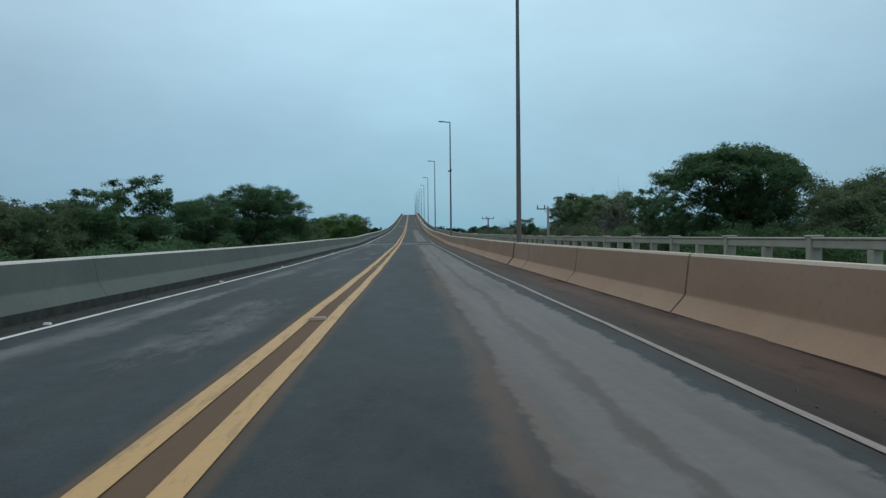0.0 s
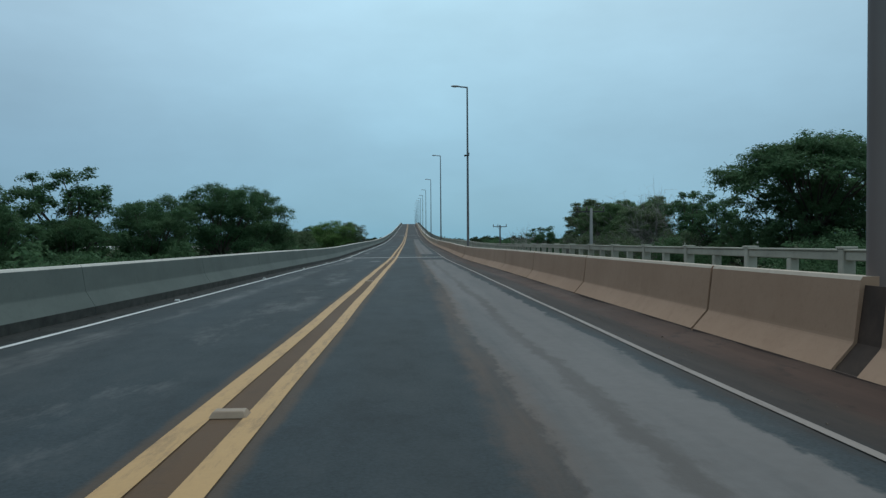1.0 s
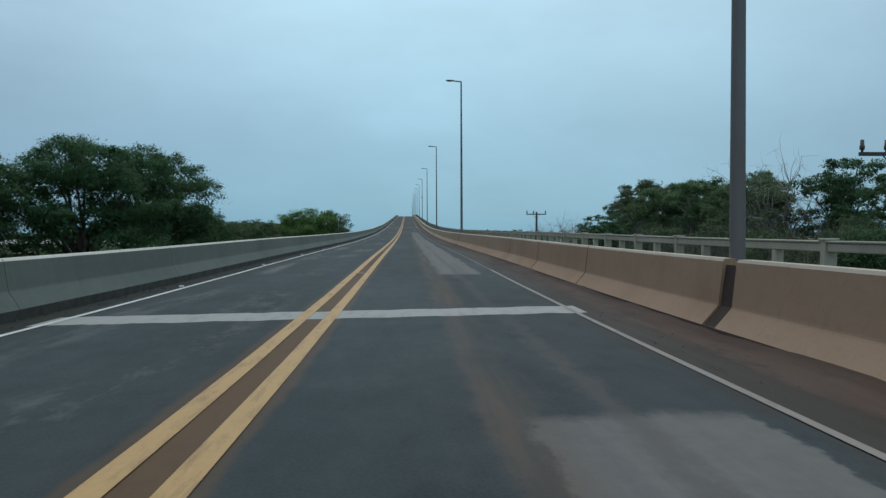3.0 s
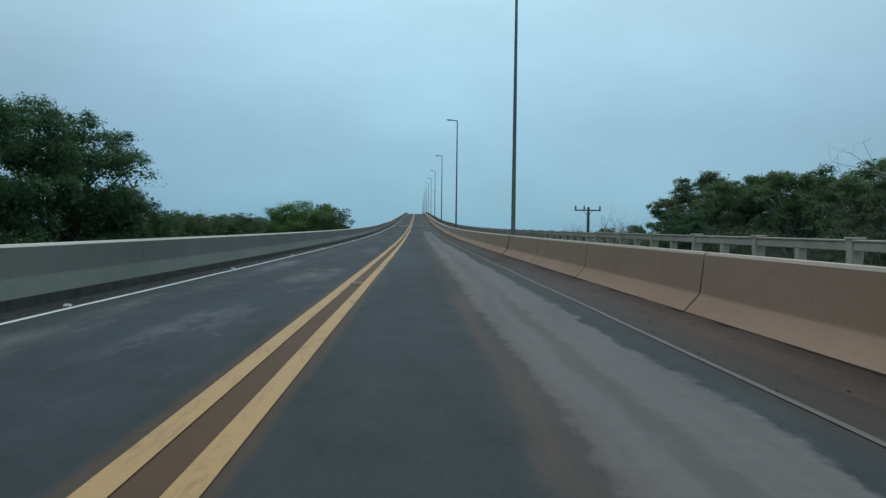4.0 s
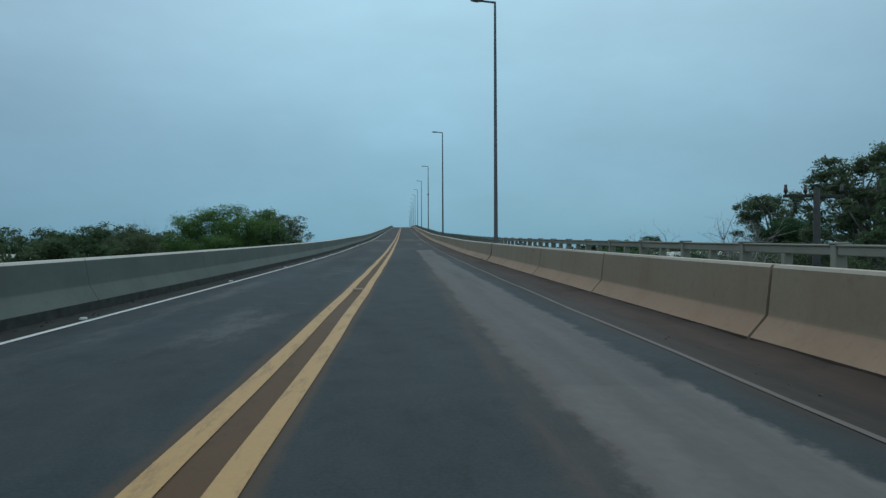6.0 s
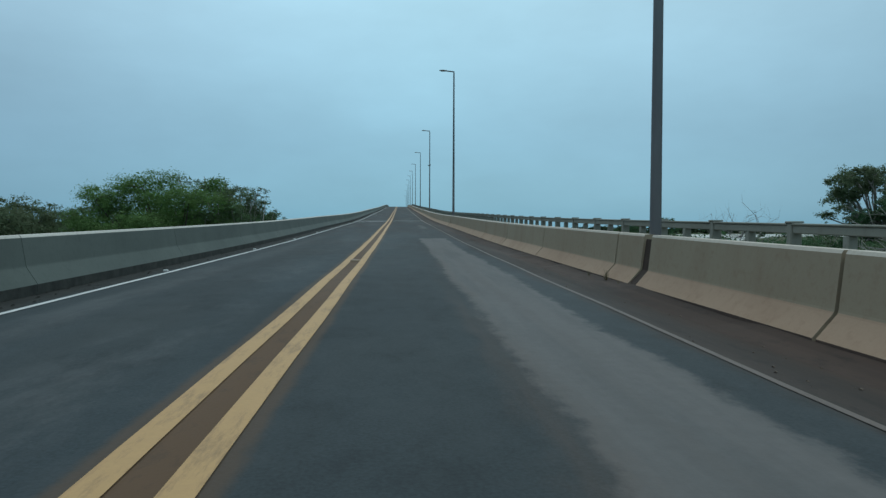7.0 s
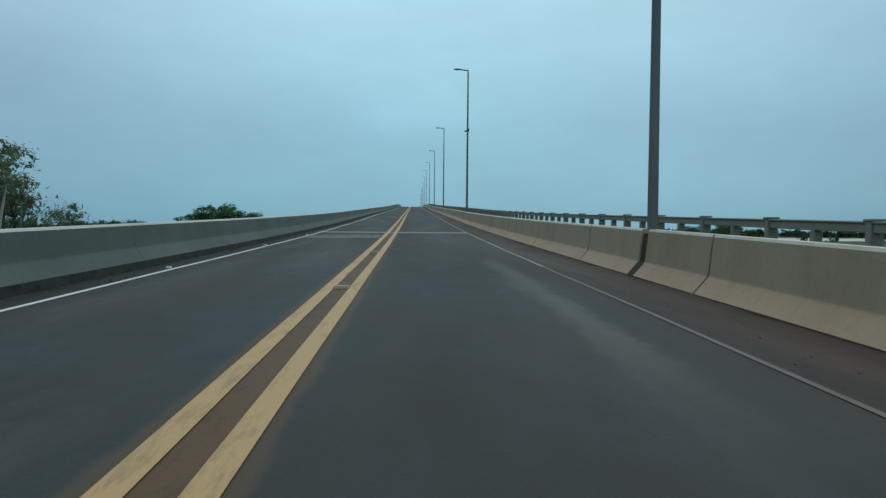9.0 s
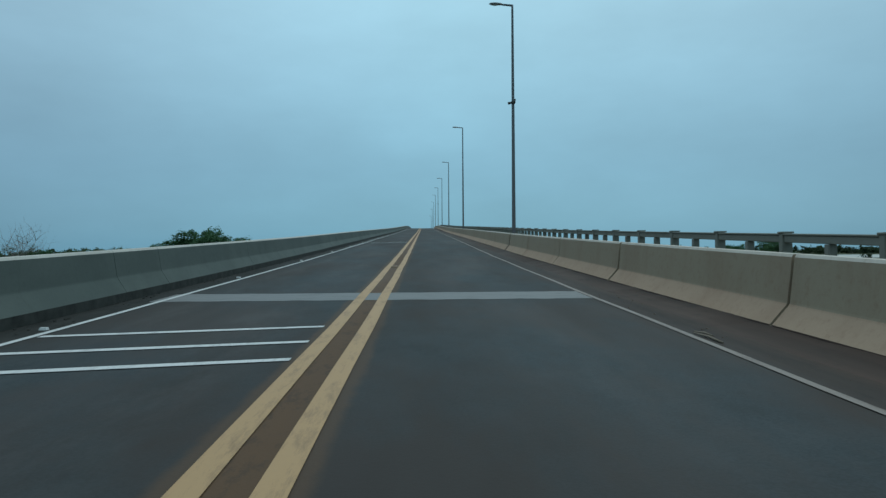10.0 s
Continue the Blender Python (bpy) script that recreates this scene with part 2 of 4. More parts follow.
    c = a.mix(a.math("MULTIPLY", inner, a.rng(streak, 0.32, 0.62, 0.05, 0.75)), c, (0.115, 0.080, 0.060))
    # pale smears in the far lane
    track = span(a.math("ADD", x, a.math("MULTIPLY", wob, 1.5)), -4.15, -3.35, 0.35)
    sm = a.math("MULTIPLY", track, a.rng(a.noise(0.6, 6, 0.75, (1, 0.2, 1)), 0.44, 0.60))
    sm2 = a.math("MULTIPLY", span(x, -2.9, -1.6, 0.4), a.rng(a.noise(0.5, 7, 0.78, (0.8, 0.3, 1)), 0.51, 0.64))
    c = a.mix(a.math("MULTIPLY", a.math("MAXIMUM", sm, sm2), a.rng(y, 100, 150, 0.65, 0.15)), c, (0.17, 0.17, 0.168))
    # oil stains and small pale scuffs, each with its own ragged outline
    def blot(cx, cy, rx, ry):
        dx = a.math("MULTIPLY", a.math("ADD", edge, -cx), 1 / rx)
        dy = a.math("MULTIPLY", a.math("ADD", a.math("ADD", y, a.math("MULTIPLY", wob, 2.0)), -cy), 1 / ry)
        return a.rng(a.math("ADD", a.math("MULTIPLY", dx, dx), a.math("MULTIPLY", dy, dy)), 1.1, 0.45, smooth=True)

    for cx, cy, rx, ry in ((0.25, 105.1, 0.30, 0.55), (0.60, 15.8, 0.22, 0.5), (0.7, 52.0, 0.3, 0.5)):
        c = a.mix(a.math("MULTIPLY", blot(cx, cy, rx, ry), 0.6), c, (0.020, 0.020, 0.021))
    for cx, cy, rx, ry in ((-1.78, 102.1, 0.42, 0.28), (-2.05, 104.4, 0.40, 0.6), (-2.0, 54.3, 0.38, 1.4), (-3.6, 6.4, 0.16, 2.2), (-3.7, 55.0, 0.18, 2.6)):
        c = a.mix(a.math("MULTIPLY", blot(cx, cy, rx, ry), 0.55), c, (0.19, 0.19, 0.187))
    # soil between and along the yellow lines
    mid = span(x, -1.33, -0.86, 0.06)
    c = a.mix(a.math("MULTIPLY", mid, a.rng(streak, 0.2, 0.6, 0.6, 1.0)), c, (0.120, 0.065, 0.031))
    specks = a.math("MULTIPLY", mid, a.rng(a.noise(5.5, 6, 0.75, (1.2, 0.5, 1)), 0.52, 0.62, 0.0, 0.8))
    c = a.mix(a.math("MULTIPLY", specks, a.rng(y, 90, 190, 0.35, 1.0)), c, (0.026, 0.023, 0.020))
    halo = span(a.math("ADD", x, a.math("MULTIPLY", wob, 0.3)), -1.50, -0.70, 0.09)
    c = a.mix(a.math("MULTIPLY", halo, 0.55), c, (0.12, 0.074, 0.042))
    # soil on both shoulders
    sh = a.math("ADD", x, a.rng(a.noise(1.6, 6, 0.75, (1, 0.25, 1)), 0.2, 0.8, -0.25, 0.25))
    clods = a.noise(4.5, 6, 0.72, (1, 0.45, 1))
    soil = a.mix(a.rng(streak, 0.3, 0.7), (0.026, 0.020, 0.0165), (0.056, 0.040, 0.031))
    soil = a.mix(a.rng(clods, 0.54, 0.66, 0.0, 0.65), soil, (0.017, 0.014, 0.012))
    c = a.mix(a.math("MULTIPLY", a.rng(sh, 2.25, 2.6, smooth=True), 0.92), c, soil)
    red = a.mix(a.rng(streak, 0.3, 0.7), (0.052, 0.031, 0.024), (0.108, 0.062, 0.045))
    red = a.mix(a.rng(clods, 0.55, 0.66, 0.0, 0.6), red, (0.030, 0.021, 0.017))
    c = a.mix(a.math("MULTIPLY", a.rng(sh, 3.0, 3.4, smooth=True), a.rng(y, 60, 130, 0.85, 0.45)), c, red)
    c = a.mix(a.math("MULTIPLY", a.rng(sh, -4.47, -4.62, smooth=True), 0.93), c,
              a.mix(a.rng(clods, 0.35, 0.65), (0.011, 0.0125, 0.011), (0.036, 0.036, 0.031)))
    r = a.rng(big, 0.3, 0.7, 0.7, 0.9)
    return a.done(c, r, a.math("ADD", grain, a.math("MULTIPLY", fine, 0.5)), 0.25, 0.006)


def make_concrete(name, lo, hi, stain, stain_amount=0.5, far_tone=None, bare=(115, 195)):
    a = Mat(name, 0.85, spec=0.3)
    g = a.noise(30, 4)
    m = a.noise(0.55, 5, 0.62, (1, 0.6, 1.6))
    v = a.noise(1.1, 5, 0.66, (1, 1, 0.3))
    pits = a.noise(9, 6, 0.7)
    c = a.mix(a.rng(m, 0.3, 0.7), lo, hi)
    if far_tone:      # red dust thins along the bridge, baring concrete; on the rail, dimmer light painted in
        c = a.mix(a.rng(a.math("ADD", a.xyz()[1], a.math("MULTIPLY", m, 40)), *bare, 0.0, 0.85), c, far_tone)
    c = a.mix(a.math("MULTIPLY", a.rng(v, 0.48, 0.78), stain_amount * 0.8), c, stain)
    c = a.mix(a.math("MULTIPLY", a.rng(pits, 0.52, 0.75), 0.4), c, stain)
    c = a.mix(a.math("MULTIPLY", g, 0.2), c, tuple(q * 0.6 for q in lo))
    c = a.mix(a.rng(a.random(), 0, 1, 0.0, 0.14), c, stain)
    return a.done(c, None, g, 0.3, 0.006)


def make_plain(name, lo, hi, rough=0.7, metal=0.0, scale=4.0, stretch=(1, 1, 1), bump=0.15):
    a = Mat(name, rough, metal)
    n1, n2 = a.noise(scale, 5, 0.65, stretch), a.noise(scale * 9, 3)
    c = a.mix(a.rng(n1, 0.3, 0.7), lo, hi)
    c = a.mix(a.math("MULTIPLY", n2, 0.2), c, tuple(q * 0.55 for q in lo))
    return a.done(c, None, n2, bump, 0.004)


def make_paint(name, color, under, amount=0.5, dusty=None, grain=(2.2, 0.4, 1)):
    a = Mat(name, 0.65)
    wear = a.noise(3.2, 8, 0.8, grain)
    chips = a.noise(26, 4, 0.7)
    c = a.mix(a.rng(chips, 0.3, 0.7, 0, 0.35), color, tuple(q * 0.75 for q in color))
    if dusty:     # dulled by dust further along the bridge
        c = a.mix(a.rng(a.xyz()[1], 155, 225), c, dusty)
    c = a.mix(a.math("MULTIPLY", a.rng(wear, 0.5, 0.78), amount), c, under)
    return a.done(c, None, chips, 0.2, 0.003)


def make_leaf(name, lo, hi, dry=(0.10, 0.085, 0.03), thin_share=0.42):
    a = Mat(name, 0.75, spec=0.12)
    n = a.noise(0.34, 4, 0.65)
    c = a.mix(a.math("ADD", a.math("MULTIPLY", a.island(), 0.45), a.rng(a.noise(0.9, 3), 0.3, 0.7, 0.0, 0.55)), lo, hi)
    c = a.mix(a.rng(n, 0.50, 0.72, 0, 0.6), c, dry)
    c = a.mix(a.rng(a.random(), 0.0, 1.0, 0.0, 0.3), c, dry)
    out = a.n["Material Output"]
    thin = a.n.new("ShaderNodeBsdfTranslucent")
    blend = a.n.new("ShaderNodeMixShader")
    blend.inputs[0].default_value = thin_share
    a.l.new(c, thin.inputs["Color"])
    a.l.new(a.b.outputs[0], blend.inputs[1])
    a.l.new(thin.outputs[0], blend.inputs[2])
    a.l.new(blend.outputs[0], out.inputs["Surface"])
    return a.done(c)


M_ASPHALT = make_asphalt()
M_BAR_R = make_concrete("barrier_concrete_tan", (0.358, 0.226, 0.148), (0.432, 0.286, 0.195), (0.25, 0.145, 0.088), 0.45, (0.40, 0.350, 0.250), (92, 165))
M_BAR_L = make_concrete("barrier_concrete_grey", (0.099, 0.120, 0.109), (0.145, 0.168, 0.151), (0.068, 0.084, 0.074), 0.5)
M_FOOT_R = make_concrete("barrier_foot_red_dust", (0.392, 0.246, 0.160), (0.478, 0.312, 0.212), (0.265, 0.152, 0.096), 0.45, (0.50, 0.368, 0.258))
M_CAP_R = make_concrete("barrier_top_tan", (0.50, 0.42, 0.335), (0.62, 0.53, 0.43), (0.36, 0.26, 0.18), 0.4, (0.68, 0.64, 0.56))
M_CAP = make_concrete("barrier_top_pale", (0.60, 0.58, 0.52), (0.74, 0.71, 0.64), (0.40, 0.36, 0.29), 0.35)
M_TOE_R = make_plain("soil_stained_toe", (0.072, 0.048, 0.038), (0.125, 0.083, 0.064), 0.9)
M_TOE_L = make_plain("grimy_toe", (0.024, 0.027, 0.024), (0.066, 0.070, 0.061), 0.9)
M_JOINT = make_plain("dark_joint", (0.016, 0.012, 0.010), (0.032, 0.024, 0.019), 0.9)
M_SLOT = make_plain("soil_dark_slot", (0.045, 0.03, 0.022), (0.08, 0.052, 0.038), 0.9)
# the bluer, dimmer light beyond y 115 is put into the last colour
M_RAIL = make_concrete("rail_concrete", (0.35, 0.34, 0.28), (0.47, 0.455, 0.38), (0.15, 0.15, 0.12), 0.65, (0.19, 0.205, 0.185))
M_DECK = make_concrete("deck_concrete", (0.24, 0.235, 0.21), (0.32, 0.31, 0.28), (0.15, 0.14, 0.12), 0.5)
M_YELLOW = make_paint("yellow_paint", (0.52, 0.315, 0.130), (0.15, 0.095, 0.052), 1.0, (0.47, 0.297, 0.148))
M_WHITE = make_paint("white_paint", (0.70, 0.70, 0.68), (0.15, 0.145, 0.135), 0.7)
M_EDGE_R = make_paint("soiled_white_paint", (0.265, 0.225, 0.195), (0.08, 0.056, 0.043), 1.0)
M_EDGE_FAINT = make_paint("buried_white_paint", (0.125, 0.100, 0.084), (0.045, 0.032, 0.026), 1.0)
M_JBAND = make_paint("pale_joint_mortar", (0.34, 0.33, 0.31), (0.10, 0.10, 0.098), 0.75)
M_JBAND_DIM = make_paint("dull_joint_mortar", (0.205, 0.205, 0.20), (0.05, 0.053, 0.055), 1.0, None, (0.5, 3.0, 1))
M_STUD = make_plain("stud_resin", (0.30, 0.21, 0.14), (0.38, 0.28, 0.19), 0.5)
def make_pole():
    a = Mat("weathered_pole_steel", 0.6, 0.1)
    local = a.n.new("ShaderNodeTexCoord").outputs["Object"]
    sep = a.n.new("ShaderNodeSeparateXYZ")
    a.l.new(local, sep.inputs[0])
    n1, n2 = a.noise(1.5, 5, 0.65, (1, 1, 0.3)), a.noise(14, 3)
    c = a.mix(a.rng(n1, 0.3, 0.7), (0.118, 0.132, 0.144), (0.178, 0.194, 0.206))
    dust = a.rng(a.math("ADD", sep.outputs[2], a.math("MULTIPLY", n1, 2.0)), 1.5, 7.0, 0.9, 0.05)
    dust = a.math("MULTIPLY", dust, a.rng(a.xyz()[1], 25, 80, 1.0, 0.35))
    c = a.mix(dust, c, (0.175, 0.128, 0.108))      # red road dust up to the height of a lorry
    return a.done(c, None, n2, 0.15, 0.004)


M_POLE = make_pole()
M_LAMP = make_plain("lamp_housing", (0.22, 0.22, 0.22), (0.30, 0.30, 0.30), 0.45, 0.4)
M_LENS = make_plain("lamp_lens", (0.5, 0.5, 0.48), (0.6, 0.6, 0.57), 0.2)
M_GRIT = make_plain("grit_stone", (0.10, 0.075, 0.06), (0.17, 0.13, 0.10), 0.9)
M_DEBRIS = make_plain("dark_debris", (0.022, 0.022, 0.020), (0.075, 0.072, 0.062), 0.95, 0.0, 9.0)
M_WEED = make_plain("dry_weed_stalk", (0.14, 0.11, 0.06), (0.22, 0.18, 0.10), 0.9)
M_STICK = make_plain("weathered_stick", (0.20, 0.16, 0.12), (0.30, 0.25, 0.19), 0.9)
M_PLATE = make_plain("soiled_plate", (0.20, 0.15, 0.11), (0.42, 0.33, 0.25), 0.7, 0.0, 12.0)
M_UTIL = make_concrete("utility_pole_concrete", (0.25, 0.25, 0.24), (0.33, 0.33, 0.31), (0.17, 0.17, 0.16), 0.4)
M_ARM = make_plain("dark_timber_arm", (0.05, 0.05, 0.048), (0.085, 0.08, 0.075), 0.8)
M_INSUL = make_plain("brown_porcelain", (0.06, 0.05, 0.045), (0.09, 0.075, 0.065), 0.3)
M_BARK = make_plain("bark", (0.06, 0.05, 0.04), (0.12, 0.10, 0.08), 0.9, 0, 2.5, (1, 1, 0.3), 0.5)
M_BARK_PALE = make_plain("pale_bark", (0.26, 0.24, 0.22), (0.38, 0.36, 0.33), 0.9, 0, 2.5, (1, 1, 0.3), 0.4)
M_LEAF = make_leaf("leaf_dark_green", (0.058, 0.122, 0.060), (0.100, 0.192, 0.086), (0.112, 0.168, 0.082))
M_LEAF_B = make_leaf("leaf_light_green", (0.098, 0.192, 0.058), (0.172, 0.285, 0.095), (0.19, 0.245, 0.09))
M_LEAF_C = make_leaf("leaf_olive", (0.080, 0.126, 0.066), (0.132, 0.188, 0.092), (0.150, 0.158, 0.098))
M_LEAF_D = make_leaf("leaf_mid_green", (0.095, 0.172, 0.080), (0.158, 0.250, 0.112), (0.17, 0.20, 0.112))
M_LEAF_E = make_leaf("leaf_grey_green", (0.098, 0.152, 0.082), (0.160, 0.222, 0.112), (0.175, 0.186, 0.118))
M_TWIG = make_plain("dry_grey_twigs", (0.17, 0.155, 0.145), (0.28, 0.26, 0.24), 0.95, 0.0, 0.8)
M_LEAF_FAR = make_leaf("leaf_far", (0.03, 0.055, 0.03), (0.06, 0.09, 0.045), (0.07, 0.085, 0.045))


def make_ground():
    a = Mat("scrub_ground", 0.95, spec=0.2)
    n1, n2, n3 = a.noise(0.03, 5), a.noise(0.4, 5, 0.7), a.noise(3, 4)
    c = a.mix(a.rng(n1, 0.35, 0.65), (0.045, 0.065, 0.022), (0.10, 0.095, 0.05))
    c = a.mix(a.rng(n2, 0.4, 0.7, 0, 0.6), c, (0.03, 0.045, 0.015))
    return a.done(c, None, n3, 0.6, 0.1)


def make_water():
    a = Mat("river_water", 0.45, spec=0.05)
    n = a.noise(0.9, 4, 0.6, (1, 1, 1))
    c = a.mix(a.rng(a.noise(0.01, 3), 0.3, 0.7), (0.44, 0.44, 0.40), (0.54, 0.53, 0.48))
    return a.done(c, None, n, 0.12, 0.05)


M_GROUND, M_WATER = make_ground(), make_water()
# near-white colour standing in for brightness low in the railing gaps
M_PALE_SHEET = make_plain("pale_river_sheet", (0.56, 0.54, 0.48), (0.70, 0.68, 0.62), 0.95, 0.0, 0.05, (1, 1, 1), 0.3)


# ---- mesh helpers ----
def mesh_ob(name, verts, faces, mats, parent=None, label="", smooth=False, idx=None):
    me = bpy.data.meshes.new(name)
    me.from_pydata(verts, [], faces)
    for m in (mats if isinstance(mats, (list, tuple)) else [mats]):
        me.materials.append(m)
    if idx is not None:
        me.polygons.foreach_set("material_index", idx)
    if smooth:
        me.polygons.foreach_set("use_smooth", [True] * len(me.polygons))
    me.update()
    ob = new(name, me)
    if parent is not None:
        ob.parent = parent
    if label:
        tagged(ob, label)
    return ob


def part(name, bm, material, parent, label=""):
    me = bpy.data.meshes.new(name)
    bmesh.ops.recalc_face_normals(bm, faces=bm.faces)
    bm.to_mesh(me)
    bm.free()
    me.materials.append(material)
    ob = new(name, me)
    ob.parent = parent
    if label:
        tagged(ob, label)
    return ob


def share(name, me, m, parent):
    ob = new(name, me)
    ob.parent = parent
    ob.matrix_basis = m
    return ob


def box(bm, x0, x1, y0, y1, z0, z1, bevel=0.0):
    """Adds a box, its edges cut by a bevel."""
    ret = bmesh.ops.create_cube(bm, size=1.0)
    for v in ret["verts"]:
        v.co = Vector((x0 + (v.co.x + 0.5) * (x1 - x0), y0 + (v.co.y + 0.5) * (y1 - y0), z0 + (v.co.z + 0.5) * (z1 - z0)))
    if bevel:
        edges = {e for v in ret["verts"] for e in v.link_edges}
        bmesh.ops.bevel(bm, geom=list(edges), offset=bevel, segments=1, affect="EDGES")


def tube(bm, points, radii, sides=8, cap=True):
    rings = []
    for i, p in enumerate(points):
        p = Vector(p)
        a = Vector(points[max(i - 1, 0)])
        b = Vector(points[min(i + 1, len(points) - 1)])
        d = (b - a).normalized()
        u = d.cross(Vector((0.31, 0.95, 0.05)) if abs(d.z) > 0.8 else Vector((0, 0, 1))).normalized()
        w = d.cross(u)
        rings.append([bm.verts.new(p + radii[i] * (math.cos(q) * u + math.sin(q) * w))
                      for q in (2 * math.pi * k / sides for k in range(sides))])
    for r0, r1 in zip(rings, rings[1:]):
        for k in range(sides):
            f = bm.faces.new((r0[k], r0[(k + 1) % sides], r1[(k + 1) % sides], r1[k]))
            f.smooth = True
    if cap:
        bm.faces.new(rings[0])
        bm.faces.new(rings[-1])


# ---- the road's long profile ----
STEP = 20.0
HEIGHTS = [0.9, 0.75, 0.6, 0.45, 0.30, 0.15, 0.0, -0.16, -0.21, -0.26, -0.06, 0.12, 0.35, 0.69, 1.12, 1.70, 2.28, 2.97, 3.76, 4.55, 5.33,
           6.12, 6.94, 7.78, 8.63, 9.47, 10.26, 10.95, 11.5, 11.87, 12.0, 11.9, 11.6, 11.1, 10.5, 9.8, 9.1, 8.3, 7.5]
Y_FIRST = -120.0
Y_LAST = Y_FIRST + STEP * (len(HEIGHTS) - 1) - 1.0


def road_z(y):
    q = (y - Y_FIRST) / STEP
    i = min(max(int(q), 0), len(HEIGHTS) - 2)
    t = q - i
    h = HEIGHTS
    a, b = h[i], h[i + 1]
    ma = (b - h[i - 1]) / 2 if i > 0 else b - a
    mb = (h[i + 2] - a) / 2 if i + 2 < len(h) else b - a
    return (2 * t**3 - 3 * t**2 + 1) * a + (t**3 - 2 * t**2 + t) * ma + (3 * t**2 - 2 * t**3) * b + (t**3 - t**2) * mb


def grade(y):
    return math.atan(road_z(y + 0.5) - road_z(y - 0.5))


def steps(y0, y1, d):
    n = max(1, int(math.ceil((y1 - y0) / d)))
    return [y0 + (y1 - y0) * i / n for i in range(n + 1)]


def sweep(name, section, y0, y1, mats, parent=None, d=5.0, closed=True, idx=None, label=""):
    """A cross-section of (x, z above the road) carried along the road from y0 to y1."""
    ys = steps(y0, y1, d)
    n = len(section)
    verts = [(x, y, road_z(y) + z) for y in ys for x, z in section]
    faces, mi = [], []
    for i in range(len(ys) - 1):
        for k in range(n if closed else n - 1):
            k2 = (k + 1) % n
            faces.append((i * n + k, i * n + k2, (i + 1) * n + k2, (i + 1) * n + k))
            mi.append(idx[k] if idx else 0)
    if closed:
        faces.append(tuple(range(n - 1, -1, -1)))
        faces.append(tuple((len(ys) - 1) * n + k for k in range(n)))
        mi += [0, 0]
    return mesh_ob(name, verts, faces, mats, parent, label, idx=mi)


GROUND_Z = -5.2
BRIDGE_Y = 62.5

# ---- ground and water ----
ground = tagged(mesh_ob("ground", [(-4500, -1500, GROUND_Z), (4500, -1500, GROUND_Z), (4500, 4500, GROUND_Z), (-4500, 4500, GROUND_Z)],
                        [(0, 1, 2, 3)], M_GROUND), "green and brown scrubby river plain", "ground", kind="structure")
wv = []
for i in range(40):
    q = i / 39
    x = -700 + 2200 * q
    bank = 228 + (70 + 1.5 * min(x - 60, 320) if x > 60 else 14 * min(-x - 15, 25) if x < -15 else 0)      # both banks draw back from the bridge
    wv.append((x, bank + 9 * math.sin(q * 31) + 6 * math.sin(q * 77 + 1), GROUND_Z + 0.06))
for i in range(40):
    q = 1 - i / 39
    wv.append((-700 + 2200 * q, 1050 + 40 * math.sin(q * 23) + 18 * math.sin(q * 61), GROUND_Z + 0.06))
water = tagged(mesh_ob("water", wv, [tuple(range(80))], M_WATER), "calm grey river water under an overcast sky", "water", kind="structure")
# pale sheet added for brightness in the railing gaps; no real sandbank known
sv = []
for i in range(36):
    q = 2 * math.pi * i / 36
    w = 1 + 0.10 * math.sin(3 * q + 1) + 0.06 * math.sin(7 * q)
    sv.append((300 + 110 * w * math.cos(q), 900 + 120 * w * math.sin(q), GROUND_Z + 0.12))
tagged(mesh_ob("sandbank", sv, [tuple(range(36))], M_PALE_SHEET), "broad pale sheet added to brighten the river", "sandbank", kind="structure")
# embankment under the approach
ev, ef = [], []
ey = steps(-119, BRIDGE_Y + 2, 6.0)
for y in ey:
    z = road_z(y) - 0.65
    drop = z - GROUND_Z
    ev += [(-6.0 - 1.7 * drop, y, GROUND_Z - 0.1), (-6.0, y, z), (6.1, y, z), (6.1 + 1.7 * drop, y, GROUND_Z - 0.1)]
for i in range(len(ey) - 1):
    for k in range(3):
        ef.append((4 * i + k, 4 * i + k + 1, 4 * i + k + 5, 4 * i + k + 4))
n_e = 4 * (len(ey) - 1)
ef.append((n_e, n_e + 1, n_e + 2, n_e + 3))
tagged(mesh_ob("embankment", ev, ef, M_GROUND), "earth embankment carrying the road up to the bridge", "embankment", kind="structure")

# ---- road ----
GUTTER = 0.14      # the shoulder falls to a gutter at the foot of the tan barrier


def fall(x):
    return -GUTTER * min(1.0, max(0.0, (x - 2.70) / 1.02))


road = tagged(sweep("road", [(-5.35, 0), (2.70, 0), (3.72, -GUTTER), (3.90, -GUTTER), (4.0, 0), (5.75, 0), (5.75, -0.6), (-5.35, -0.6)],
                    Y_FIRST + 1, Y_LAST, [M_ASPHALT, M_DECK], d=4.0, idx=[0, 0, 0, 0, 0, 1, 1, 1]),
              "two-lane asphalt bridge deck with soil-stained shoulders", "road", kind="structure")


def strip_on_road(name, x0, x1, y0, y1, mat, lift, d=4.0, label="", wob=0.0):
    ys = steps(y0, y1, d)
    verts, faces = [], []
    for y in ys:
        w = wob * math.sin(y * 0.9) + wob * 0.6 * math.sin(y * 2.3 + x0)
        verts += [(x0 + w, y, road_z(y) + lift), (x1 + w, y, road_z(y) + lift)]
    for i in range(len(ys) - 1):
        faces.append((2 * i, 2 * i + 1, 2 * i + 3, 2 * i + 2))
    return mesh_ob(name, verts, faces, mat, road, label)


